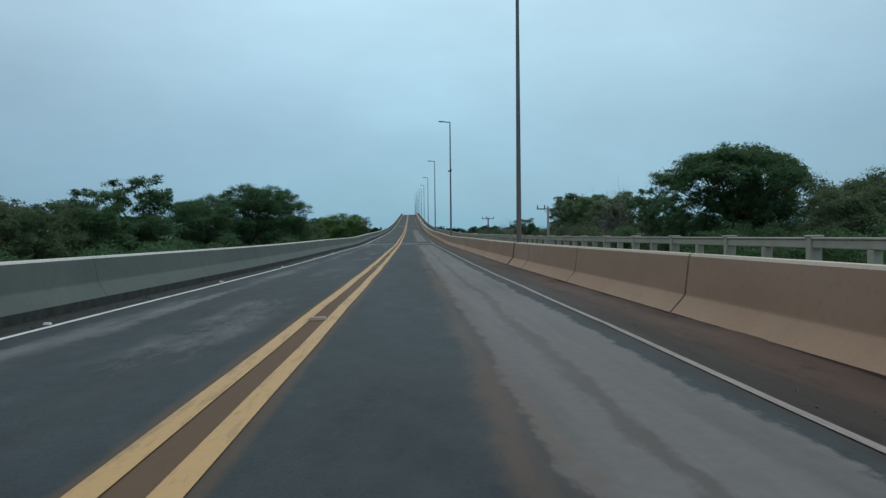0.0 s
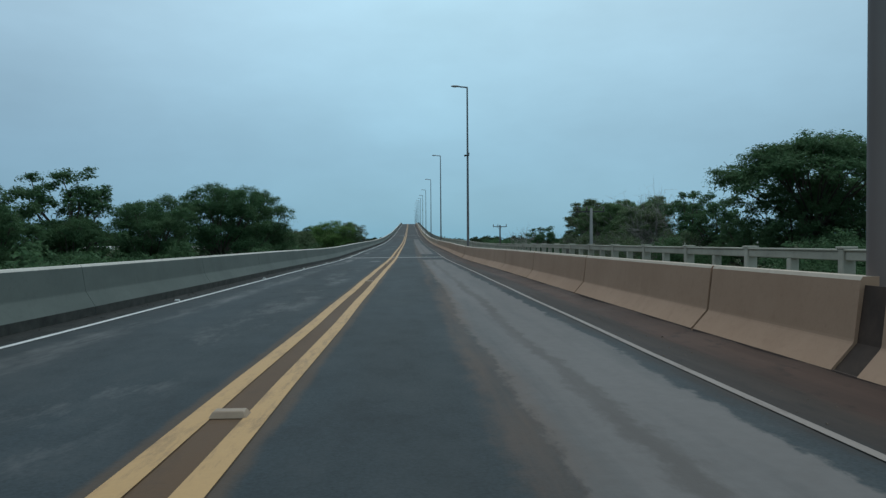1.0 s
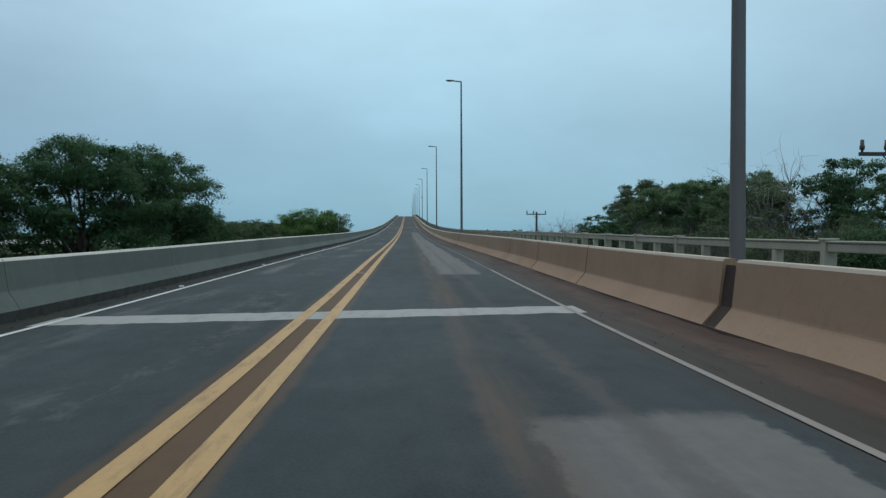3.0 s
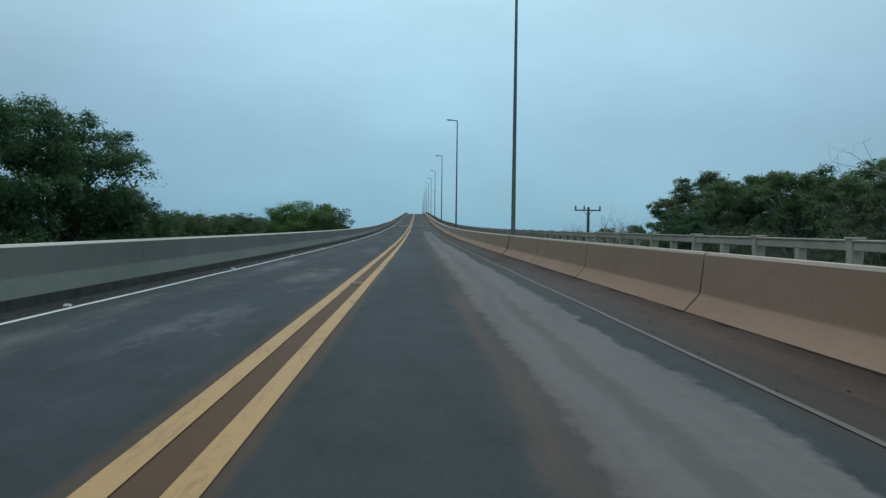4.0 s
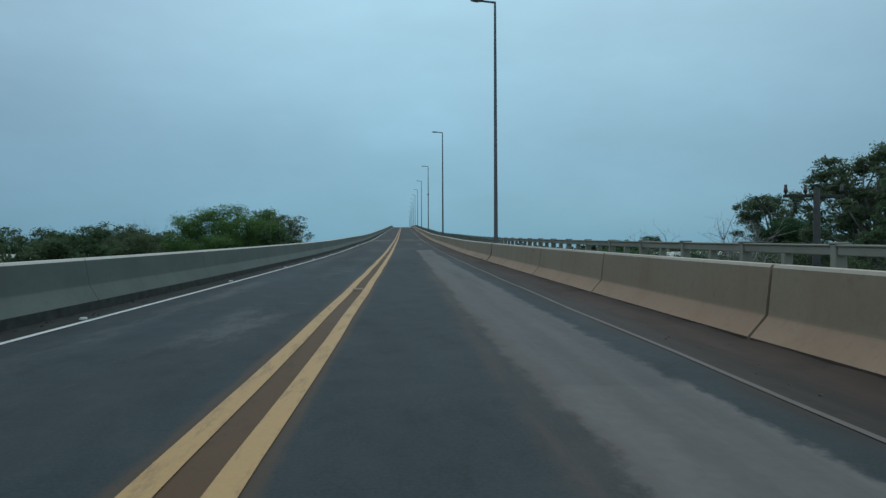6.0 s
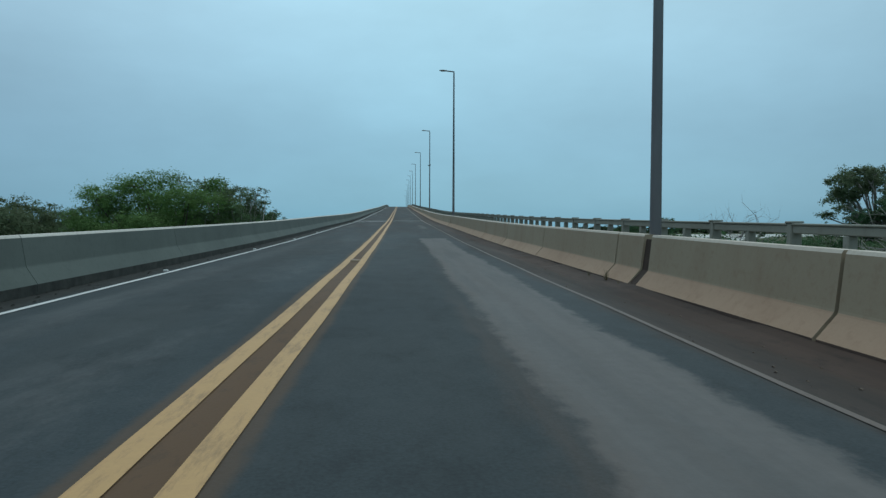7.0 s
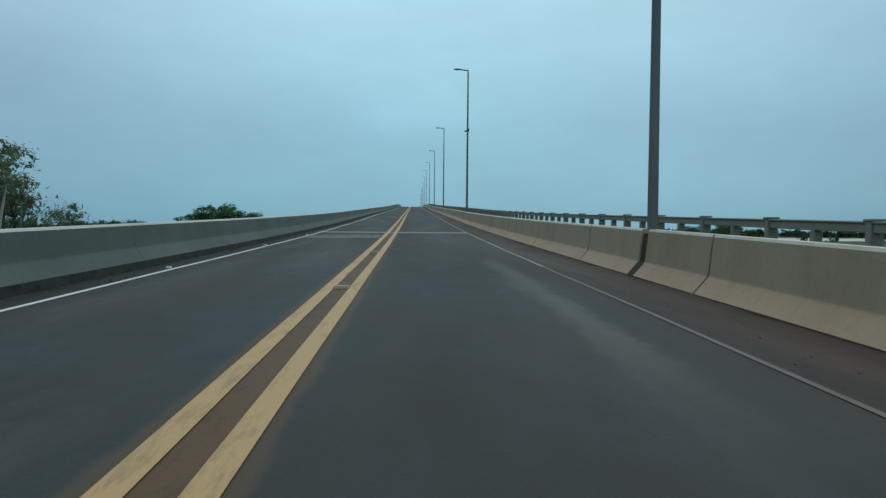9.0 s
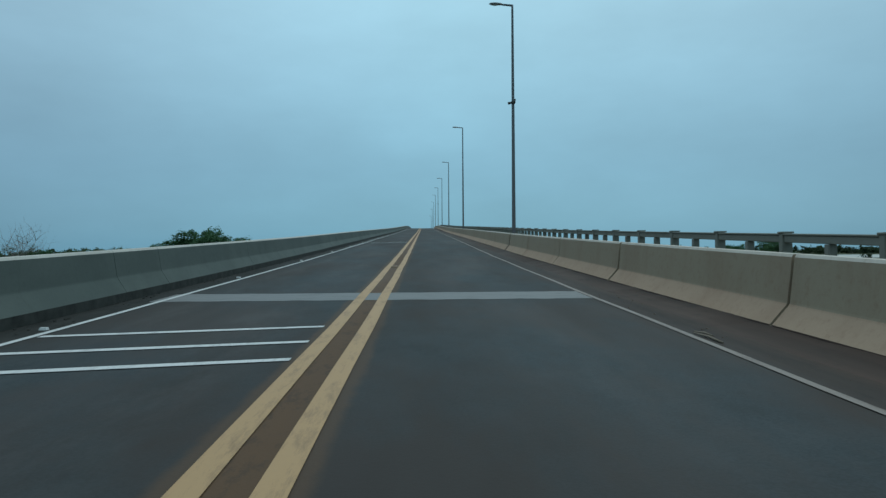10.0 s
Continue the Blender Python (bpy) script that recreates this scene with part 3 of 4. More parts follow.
X_YEL = -1.10
strip_on_road("yellow_line", X_YEL - 0.265, X_YEL - 0.105, -119, Y_LAST, M_YELLOW, 0.008, 2.0, "worn yellow centre line", 0.006)
strip_on_road("yellow_line", X_YEL + 0.105, X_YEL + 0.265, -119, Y_LAST, M_YELLOW, 0.008, 2.0, "worn yellow centre line", 0.006)
strip_on_road("edge_line", -4.49, -4.40, -119, Y_LAST, M_WHITE, 0.008, 2.0, "white edge line", 0.006)
strip_on_road("edge_line", 2.483, 2.557, -119, 72.0, M_EDGE_R, 0.008, 2.0, "white edge line dulled by red soil", 0.008)
strip_on_road("edge_line", 2.49, 2.55, 72.0, 188.0, M_EDGE_FAINT, 0.006, 2.0, "edge line almost buried under soil", 0.012)
strip_on_road("edge_line", 2.48, 2.555, 188.0, Y_LAST, M_EDGE_R, 0.008, 2.0, "white edge line dulled by red soil", 0.008)
for y0, y1, jm in ((61.9, 62.75, M_JBAND), (206.1, 207.3, M_JBAND_DIM), (350.0, 351.1, M_JBAND_DIM)):
    x1, skew = (2.68, 0.11) if y0 < 100 else (2.46, 0.0)
    jv, jn = [], 60
    for i in range(jn + 1):
        x = -4.6 + (x1 + 4.6) * i / jn
        for y in (y0 + skew * (x + 1.1), y1 + skew * (x + 1.1)):
            jv.append((x, y + 0.03 * math.sin(7 * x + y) + 0.07 * noise.noise((5 * x, y, 0)), road_z(y) + 0.005))
    mesh_ob("expansion_joint", jv, [(2 * i, 2 * i + 2, 2 * i + 3, 2 * i + 1) for i in range(jn)], jm, road, "pale mortar strip of an expansion joint")
for y in (201.0, 201.92, 202.96, 242.6, 244.0):
    tv = [(x, y + 0.187 * (x + 2.9) + q, road_z(y + 0.187 * (x + 2.9) + q) + 0.008)
          for x, q in ((-4.36, -0.06), (-2.9, -0.07), (-1.42, -0.06), (-1.42, 0.06), (-2.9, 0.07), (-4.36, 0.06))]
    mesh_ob("transverse_line", tv, [(0, 1, 4, 5), (1, 2, 3, 4)], M_WHITE, road, "thin white transverse line")

# deck girders and piers under the bridge
girders = tagged(new("bridge_girders"), "concrete girders under the bridge deck", "bridge girder", kind="structure")
for gx in (-3.9, -1.2, 1.5, 4.2):
    sweep("girder", [(gx - 0.3, -0.6), (gx + 0.3, -0.6), (gx + 0.3, -2.0), (gx - 0.3, -2.0)], BRIDGE_Y + 1.5, Y_LAST, M_DECK, girders, d=10)
for i in range(14):
    py = BRIDGE_Y + 20 + 41.83 * i
    if py > Y_LAST:
        break
    pier = tagged(new("bridge_pier"), "plain round concrete bridge pier with a crossbeam", "bridge pier", "bridge piers", "structure")
    top = road_z(py) - 2.0
    bm = bmesh.new()
    box(bm, -4.6, 4.9, py - 0.7, py + 0.7, top - 1.0, top + 0.02, 0.05)
    part("crossbeam", bm, M_DECK, pier)
    for gx in (-2.8, 3.1):
        bm = bmesh.new()
        tube(bm, [(gx, py, GROUND_Z - 0.5), (gx, py, top - 1.0)], [0.6, 0.6], 16)
        part("column", bm, M_DECK, pier)

# ---- crash barriers ----
POLE_Y = [19.29 + 41.83 * k for k in range(-2, 14)]


def barrier_piece(parent, s, x_top, y0, y1, mats, toe, kink, foot, base):
    """One length of crash barrier: s is +1 where its outer side lies towards +x. Faces: sides, pale top, dirty toe."""
    kx = -0.06
    k0, k2 = (kx - 0.07 * (foot + kx), kink - 0.07 * (kink - toe)), (kx - 0.05 * kx, kink + 0.05 * (0.78 - kink))
    k1 = (kx + (k0[0] + k2[0] - 2 * kx) / 4, kink + (k0[1] + k2[1] - 2 * kink) / 4)
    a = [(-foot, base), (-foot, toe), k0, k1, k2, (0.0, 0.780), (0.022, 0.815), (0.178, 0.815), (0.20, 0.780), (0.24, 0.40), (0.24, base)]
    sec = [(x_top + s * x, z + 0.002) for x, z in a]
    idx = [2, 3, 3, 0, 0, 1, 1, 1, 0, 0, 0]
    if s < 0:
        sec.reverse()
        idx = idx[:-1][::-1] + [0]
    return sweep("barrier_panel", sec, y0, y1, mats, parent, d=3.2, idx=idx)


def build_barrier(s, x_top, rows, slots, mats, label, toe, kink, gap, foot, base, wide=()):
    root = tagged(new("crash_barrier"), label, "crash barrier", kind="structure")
    for a, b in zip(rows, rows[1:]):
        cuts = [p for p in slots if a + 0.6 < p < b + 0.05]
        y = a + gap * (2.2 if a in wide else 1)
        for p in cuts:
            barrier_piece(root, s, x_top, y, p - 0.42, mats, toe, kink, foot, base)
            y = p - 0.08
        barrier_piece(root, s, x_top, y, b - gap * (2.2 if b in wide else 1), mats, toe, kink, foot, base)
    # dark packing seen in the joints and slots
    core = [(x_top + s * q, z) for q, z in ((0.0, 0.06), (0.05, 0.74), (0.15, 0.74), (0.19, 0.06))]
    if s < 0:
        core.reverse()
    y = rows[0]
    for p in [p for p in slots if rows[0] < p < rows[-1]] + [rows[-1] + 0.46]:
        sweep("joint_filler", core, y, p - 0.46, M_JOINT, root, d=6.0)
        y = p - 0.04
    return root


# the approach, the first and the second bridge length each have their own joint spacing
rows_r = ([9.64 + 6.22 * k for k in range(-19, 8)] + [67.2, 72.5, 77.8] + [83.2 + 6.28 * k for k in range(19) if k != 3]
          + [203.06, 209.82] + [209.82 + 6.33 * k for k in range(1, 64)])
rows_l = [55.9 + 6.25 * k for k in range(-26, 22)] + [193.8, 200.05, 206.3] + [208.1 + 6.25 * k for k in range(66)]
build_barrier(1, 4.03, rows_r, POLE_Y, [M_BAR_R, M_CAP_R, M_TOE_R, M_FOOT_R], "tan concrete crash barrier stained by red soil, in jointed lengths", 0.0, 0.237, 0.028, 0.27, -0.142, (209.82,))
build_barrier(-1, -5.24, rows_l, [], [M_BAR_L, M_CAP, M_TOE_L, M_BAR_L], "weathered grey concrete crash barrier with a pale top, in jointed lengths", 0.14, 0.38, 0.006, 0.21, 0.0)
# the toe stays closed under the slots
for p in POLE_Y:
    if -100 < p < Y_LAST - 10:
        sl = sweep("barrier_slot", [(3.79, -0.13), (3.79, 0.0), (4.0, 0.235), (4.07, 0.74), (4.09, 0.74), (4.09, -0.13)], p - 0.419, p - 0.081, M_SLOT, None, d=0.2)
        sl.parent = bpy.data.objects["crash_barrier"]
        sl = sweep("slot_toe", [(3.762, -0.13), (3.762, 0.004), (3.785, 0.004), (3.785, -0.13)], p - 0.419, p - 0.081, M_TOE_R, None, d=0.2)
        sl.parent = bpy.data.objects["crash_barrier"]

def soil_drift():
    """Loose red soil banked against the foot of the tan barrier."""
    verts, faces = [], []
    ys = steps(-60, 330, 0.5)
    for y in ys:
        a = noise.noise((0.0, y * 0.35, 3.0))
        b = noise.noise((5.0, y * 1.3, 1.0))
        w = 0.55 + 0.22 * a + 0.10 * b
        h = min(0.15, 0.125 * (1 + 0.35 * a + 0.25 * b))
        z = road_z(y)
        for q, k in ((0.0, 1.0), (0.3, 0.62), (0.65, 0.25), (1.0, 0.0)):
            verts.append((3.765 - w * q, y, z + fall(3.765 - w * q) + (max(0.004, h * k + 0.006 * noise.noise((q * 9, y * 5, 0))) if k > 0 else -0.015)))
    for i in range(len(ys) - 1):
        for k in range(3):
            faces.append((4 * i + k, 4 * i + k + 4, 4 * i + k + 5, 4 * i + k + 1))
    return tagged(mesh_ob("soil_drift", verts, faces, M_ASPHALT), "thin bank of loose red-brown soil along the barrier foot", "soil", kind="stuff")


soil_drift()

# ---- footway and concrete railing ----
tagged(sweep("footway", [(4.28, 0.004), (5.75, 0.004), (5.75, 0.16), (4.28, 0.16)], -119, Y_LAST, M_DECK, d=5.0),
       "narrow raised concrete footway behind the barrier", "pavement", kind="structure")
railing = tagged(new("railing"), "weathered concrete railing with square posts and a heavy top rail", "railing", kind="structure")
X_RAIL, BAY = 5.5, 2.333


def post_mesh(w, d, h, cap):
    bm = bmesh.new()
    box(bm, -w / 2, w / 2, -d / 2, d / 2, 0, h, 0.012)
    if cap:
        box(bm, -w / 2 - 0.015, w / 2 + 0.015, -d / 2 - 0.02, d / 2 + 0.02, h + 0.001, h + 0.03, 0.008)
    me = bpy.data.meshes.new("post")
    bmesh.ops.recalc_face_normals(bm, faces=bm.faces)
    bm.to_mesh(me)
    bm.free()
    me.materials.append(M_RAIL)
    return me


def rail_mesh(length):
    bm = bmesh.new()
    box(bm, -0.06, 0.06, -length / 2, length / 2, 0, 0.115, 0.012)
    box(bm, -0.085, 0.085, -length / 2, length / 2, 0.1155, 0.142, 0.008)
    me = bpy.data.meshes.new("rail")
    bmesh.ops.recalc_face_normals(bm, faces=bm.faces)
    bm.to_mesh(me)
    bm.free()
    me.materials.append(M_RAIL)
    return me


ME_POST, ME_SMALL, ME_RAIL = post_mesh(0.17, 0.11, 0.88, True), post_mesh(0.13, 0.11, 0.736, False), rail_mesh(BAY - 0.112)
rest_v, rest_f = [], []


def add_to_rest(me, m):
    o = len(rest_v)
    rest_v.extend(tuple(m @ v.co) for v in me.vertices)
    rest_f.extend(tuple(o + i for i in p.vertices) for p in me.polygons)


for k in range(-20, 262):
    y = 2.9 + BAY * k
    if y > Y_LAST - 3:
        break
    g = math.degrees(grade(y))
    items = [("post", ME_POST, pose(X_RAIL, y, road_z(y) + 0.15)),
             ("small_post", ME_SMALL, pose(X_RAIL, y + BAY / 2, road_z(y + BAY / 2) + 0.15)),
             ("rail", ME_RAIL, pose(X_RAIL, y + BAY / 2, road_z(y + BAY / 2) + 0.888, math.degrees(grade(y + BAY / 2))))]
    for nm, me, m in items:
        if -10 < y < 330:
            share(nm, me, m, railing)
        else:
            add_to_rest(me, m)
tagged(mesh_ob("far_posts", rest_v, rest_f, M_RAIL, railing), kind="stuff")


# ---- street lamps ----
def street_lamp(with_box):
    root = tagged(new("street_lamp"), "tall tapered steel street lamp with a short arm over the road", "street lamp", "street lamps on the bridge")
    bm = bmesh.new()
    tube(bm, [(0, 0, 0), (0, 0, 0.35), (0, 0, 4), (0, 0, 8), (0, 0, 11.9), (0, 0, 12.2)], [0.098, 0.098, 0.084, 0.070, 0.055, 0.050], 12)
    part("pole", bm, M_POLE, root)
    bm = bmesh.new()
    tube(bm, [(0, 0, 12.12), (-0.05, 0, 12.17), (-0.4, 0, 12.2), (-0.62, 0, 12.22)], [0.055, 0.055, 0.05, 0.045], 8)
    part("arm", bm, M_POLE, root)
    bm = bmesh.new()
    tube(bm, [(-0.50, 0, 12.215), (-0.60, 0, 12.235), (-0.85, 0, 12.25), (-1.08, 0, 12.255), (-1.17, 0, 12.25)], [0.05, 0.10, 0.13, 0.10, 0.02], 10)
    for v in bm.verts:
        v.co.z = 12.24 + (v.co.z - 12.24) * 0.55
    head = part("lamp_head", bm, M_LAMP, root)
    bm = bmesh.new()
    tube(bm, [(-0.66, 0, 12.19), (-0.86, 0, 12.175), (-1.05, 0, 12.19)], [0.03, 0.085, 0.03], 10)
    for v in bm.verts:
        v.co.z = 12.185 + (v.co.z - 12.185) * 0.3
    part("lens", bm, M_LENS, head)
    bm = bmesh.new()
    box(bm, -0.16, 0.16, -0.16, 0.16, 0.001, 0.03, 0.005)
    part("base_plate", bm, M_POLE, root)
    if with_box:
        bm = bmesh.new()
        box(bm, -0.11, 0.11, -0.13, 0.13, 7.28, 7.36, 0.01)
        tube(bm, [(-0.1, 0, 7.33), (-0.24, 0, 7.28)], [0.05, 0.075], 8)
        tube(bm, [(0.08, 0, 7.36), (0.10, 0, 7.50)], [0.04, 0.05], 8)
        part("clamp_box", bm, M_ARM, root)
    return root


lamp_plain, lamp_box = None, None
for k in range(-1, 14):
    y = 19.29 + 41.83 * k
    m = pose(4.25, y, road_z(y) + 0.006)
    boxed = k in (1, 5, 9)
    proto = lamp_box if boxed else lamp_plain
    if proto is None:
        proto = street_lamp(boxed)
        proto.matrix_basis = m
        if boxed:
            lamp_box = tagged(proto, "tall steel street lamp with a small clamped box half-way up")
        else:
            lamp_plain = proto
    else:
        copy_thing(proto, m)


# ---- studs between the yellow lines ----
def road_stud():
    bm = bmesh.new()
    ret = bmesh.ops.create_cube(bm, size=1.0)
    for v in ret["verts"]:
        top = v.co.z > 0
        v.co = Vector((v.co.x * (0.20 if top else 0.25), v.co.y * (0.09 if top else 0.15), 0.045 if top else 0.001))
    bmesh.ops.bevel(bm, geom=bm.edges[:], offset=0.006, segments=1, affect="EDGES")
    me = bpy.data.meshes.new("road_stud")
    bmesh.ops.recalc_face_normals(bm, faces=bm.faces)
    bm.to_mesh(me)
    bm.free()
    me.materials.append(M_STUD)
    return me


ME_STUD = road_stud()
for y in (3.2, 18.0, 32.9, 48.2, 55.0, 70.5, 87.0, 128.0, 150.0, 184.1, 192.0, 215.0, 232.0):
    st = new("road_stud", ME_STUD)
    st.matrix_basis = pose(X_YEL, y, road_z(y) + 0.001, math.degrees(grade(y)))
    tagged(st, "low cream resin road stud between the yellow lines", "road stud", "studs along the centre line")
ME_MARK = ME_STUD.copy()
ME_MARK.materials[0] = M_WHITE
for k in range(34):
    y = 3.2 + 8.0 * k
    st = new("road_stud", ME_MARK)
    st.matrix_basis = pose(-4.60, y, road_z(y) + 0.001, math.degrees(grade(y))) @ Matrix.Diagonal((0.38, 0.5, 0.7, 1))
    tagged(st, "small white reflective stud beside the edge line", "road stud", "studs along the edge line")


# ---- utility poles ----
def utility_pole(shaft, text):
    root = tagged(new("utility_pole"), text, "utility pole", "utility poles beside the bridge")
    bm = bmesh.new()
    tube(bm, [(0, 0, -0.3), (0, 0, 9.1)], [0.21, 0.125], 8)
    part("pole", bm, shaft, root)
    bm = bmesh.new()
    box(bm, -1.35, 1.33, 0.13, 0.24, 8.72, 8.85, 0.01)
    arm = part("crossarm", bm, M_ARM, root)
    for ix in (-1.25, -0.38, 1.23):
        bm = bmesh.new()
        tube(bm, [(ix, 0.185, 8.852), (ix, 0.185, 8.92), (ix, 0.185, 8.94), (ix, 0.185, 9.06), (ix, 0.185, 9.08), (ix, 0.185, 9.27)],
             [0.04, 0.045, 0.085, 0.085, 0.07, 0.06], 8)
        part("insulator", bm, M_INSUL, arm)
    for sx in (-1, 1):
        bm = bmesh.new()
        tube(bm, [(sx * 0.10, 0.18, 8.30), (sx * 0.5, 0.18, 8.72)], [0.022, 0.022], 6)
        part("brace", bm, M_ARM, root)
    return root


up = utility_pole(M_UTIL, "pale concrete utility pole with a dark crossarm and three insulators")
up.matrix_basis = pose(17.0, 74.9, 3.9 - 9.1)
up = utility_pole(M_ARM, "dark timber utility pole with a crossarm and three insulators")
up.matrix_basis = pose(17.4, 140.8, 3.85 - 9.1)

# ---- trees ----
rng = np.random.default_rng(7)


def leaf_cloud(centres, radii, leaves, size, flat=0.75, core=0.10, sprays=10):
    """Leaves as small bent blades in flat, uneven sprays round the centres; a share of broad ones fills the inside."""
    vs, fs = [], []
    for c, r in zip(centres, radii):
        k = max(4, int(sprays))
        d = rng.normal(size=(k, 3))
        d /= np.linalg.norm(d, axis=1)[:, None]
        d[:, 2] = np.where(d[:, 2] < -0.35, -0.6 * d[:, 2], d[:, 2])
        mid = np.array(c) + d * (r * (0.30 + 0.68 * rng.random(k) ** 0.7))[:, None] * np.array([1, 1, flat])
        rad = r * (0.24 + 0.28 * rng.random(k))
        n = max(12, int(leaves * r * r))
        pick = rng.integers(0, k, n)
        q = rng.normal(size=(n, 3))
        q /= np.linalg.norm(q, axis=1)[:, None]
        q[:, 2] = np.where(rng.random(n) < 0.7, np.abs(q[:, 2]), q[:, 2])
        reach = (rng.random(n) ** 0.45) * (1 + 0.25 * rng.normal(size=n).clip(-1, 1.4))
        p = mid[pick] + q * (rad[pick] * reach)[:, None] * np.array([1.12, 1.12, 0.80])
        m = max(4, int(n * core))
        inner = np.array(c) + rng.normal(size=(m, 3)) * r * 0.36 * np.array([1, 1, flat])
        p = np.concatenate([p, inner])
        nrm = np.concatenate([q, rng.normal(size=(m, 3))]) * 0.7 + rng.normal(size=(n + m, 3)) * 0.35 + np.array([0, 0, 0.55])
        nrm /= np.linalg.norm(nrm, axis=1)[:, None]
        u = np.cross(nrm, rng.normal(size=(n + m, 3)))
        u /= np.linalg.norm(u, axis=1)[:, None] + 1e-9
        w = np.cross(nrm, u)
        s = size * (0.6 + 0.8 * rng.random(n + m))
        s[n:] *= 1.8
        s = s[:, None]
        a, b, e2 = p - u * s, p + w * s * 0.62 + u * s * 0.1, p + u * s - w * s * 0.35
        o = len(vs)
        vs.extend(map(tuple, np.stack([a, b, e2], 1).reshape(-1, 3)))
        fs.extend((o + 3 * i, o + 3 * i + 1, o + 3 * i + 2) for i in range(n + m))
    return vs, fs


def limb(bm, p, q, r0, r1, sides=6, sag=0.15):
    p, q = Vector(p), Vector(q)
    mid = (p + q) / 2 + Vector(rng.normal(size=3) * (q - p).length * 0.07) + Vector((0, 0, sag * (q - p).length * 0.3))
    tube(bm, [p, mid, q], [r0, (r0 + r1) / 2, r1], sides)


def tree(name, label, h, spread, leaf, bark, crown_low=0.35, clumps=26, size=0.14, leaves=230, flat=0.75, bare=0.0, lean=0.0,
         clump=(0.20, 0.14), seed=7, sprays=10, fill=0.10, dome=0.0):
    """h: height, spread: crown radius; bare: the share of limbs left without leaves; clump: least size of a clump and its range."""
    global rng
    rng = np.random.default_rng(seed)
    root = tagged(new(name), label, "tree")
    bm = bmesh.new()
    fork = h * crown_low * 0.9
    tube(bm, [(0, 0, -0.4), (lean * 0.15, 0, fork * 0.5), (lean * 0.4, 0, fork)], [h * 0.032, h * 0.024, h * 0.02], 8)
    centres, radii = [], []
    thick = 0.55 if dome else 1.0
    for i in range(clumps):
        a = 2.4 * i + rng.normal() * 0.3
        q = (i + 0.5) / clumps
        zz = fork + (h - fork) * (0.15 + 0.72 * q) + rng.normal() * 0.03 * h
        env = math.sqrt(max(0.06, 1 - ((zz - (fork + (h - fork) * 0.38)) / ((h - fork) * 0.66)) ** 2))
        rr = spread * env * (0.08 + 0.86 * rng.random() ** 0.6)
        if dome:
            rr = spread * 0.90 * math.sqrt(q)
            zz = h - spread * clump[0] * 0.8 - (h - fork) * dome * (rr / spread) ** 2.4 - abs(rng.normal()) * 0.05 * h * (i % 2)
        c = (lean * 0.6 + rr * math.cos(a), rr * math.sin(a), zz)
        tip_r = spread * (clump[0] + clump[1] * rng.random())
        mid = (lean * 0.4 + 0.3 * rr * math.cos(a), 0.3 * rr * math.sin(a), fork + (zz - fork) * 0.35)
        if i % 2 == 0 or bare or bark is M_BARK_PALE:
            limb(bm, (lean * 0.4, 0, fork * (0.8 + 0.2 * rng.random())), mid, h * 0.013 * thick, h * 0.009 * thick)
            limb(bm, mid, c, h * 0.009 * thick, h * 0.003, 5)
            for _ in range(3 if not bare else 7):
                off = Vector(rng.normal(size=3)) * tip_r * (0.4 if not bare else 1.3)
                if not bare and off.length > 0.8 * tip_r:
                    off = off.normalized() * 0.8 * tip_r
                tip = Vector(c) + off + Vector((0, 0, 0.1 * tip_r if not bare else 0.3 * tip_r))
                limb(bm, c, tip, h * 0.003 + 0.008, h * 0.0010 + 0.006, 4, 0.0)
                if bare:
                    for _ in range(3):
                        limb(bm, tip, tip + Vector(rng.normal(size=3)) * tip_r * 0.6 + Vector((0, 0, 0.35 * tip_r)), 0.016, 0.007, 4, 0.0)
        if rng.random() >= bare:
            centres.append(c)
            radii.append(tip_r)
    part("trunk", bm, bark, root)
    if centres:
        vs, fs = leaf_cloud(centres, radii, leaves, size, flat, fill, sprays)
        mesh_ob("crown", vs, fs, leaf, root)
    return root


def place(proto, x, y, z, scale, turn, label="", tall=1.0):
    m = pose(x, y, z, 0, 0, turn) @ Matrix.Diagonal((scale, scale, scale * tall, 1))
    ob = copy_thing(proto, m)
    if label:
        tagged(ob, label)
    return ob


def put(ob, x, y, z, turn=0, scale=1.0, tall=1.0):
    ob.matrix_basis = pose(x, y, z, 0, 0, turn) @ Matrix.Diagonal((scale, scale, scale * tall, 1))
    return ob


G = GROUND_Z
t_big = tree("broadleaf_tree", "large dark-green broadleaf tree with a dense rounded crown", 14.8, 6.8, M_LEAF, M_BARK, 0.26, 46, 0.155, 185)
put(t_big, 55.0, 97.0, G, 70)
t_near = tree("broadleaf_tree", "large dark-green broadleaf tree with a dense rounded crown", 14.8, 6.8, M_LEAF, M_BARK, 0.24, 50, 0.105, 420, clump=(0.20, 0.13))
put(t_near, -27.5, 111.5, G)
t_bush = tree("broadleaf_tree", "rounded dense olive-brown tree with leaves down to the ground", 10.0, 5.2, M_LEAF_C, M_BARK, 0.16, 44, 0.13, 270, 0.8, seed=41, fill=0.12)
put(t_bush, -39.0, 66.0, G, 80)
t_open = tree("broadleaf_tree", "tall open-crowned tree with ragged dark leaves", 14.2, 5.4, M_LEAF, M_BARK, 0.34, 42, 0.145, 300, 0.8, clump=(0.17, 0.14), seed=11, fill=0.06)
put(t_open, -36.0, 86.0, G, 40)
t_wide = tree("umbrella_tree", "wide spreading dark-green tree with a flat-topped crown", 18.6, 10.2, M_LEAF, M_BARK, 0.42, 66, 0.16, 170, 0.62,
              clump=(0.16, 0.10), seed=5, sprays=13, dome=0.55)
put(t_wide, 46.9, 88.5, G, 110, 1.08, 0.90)
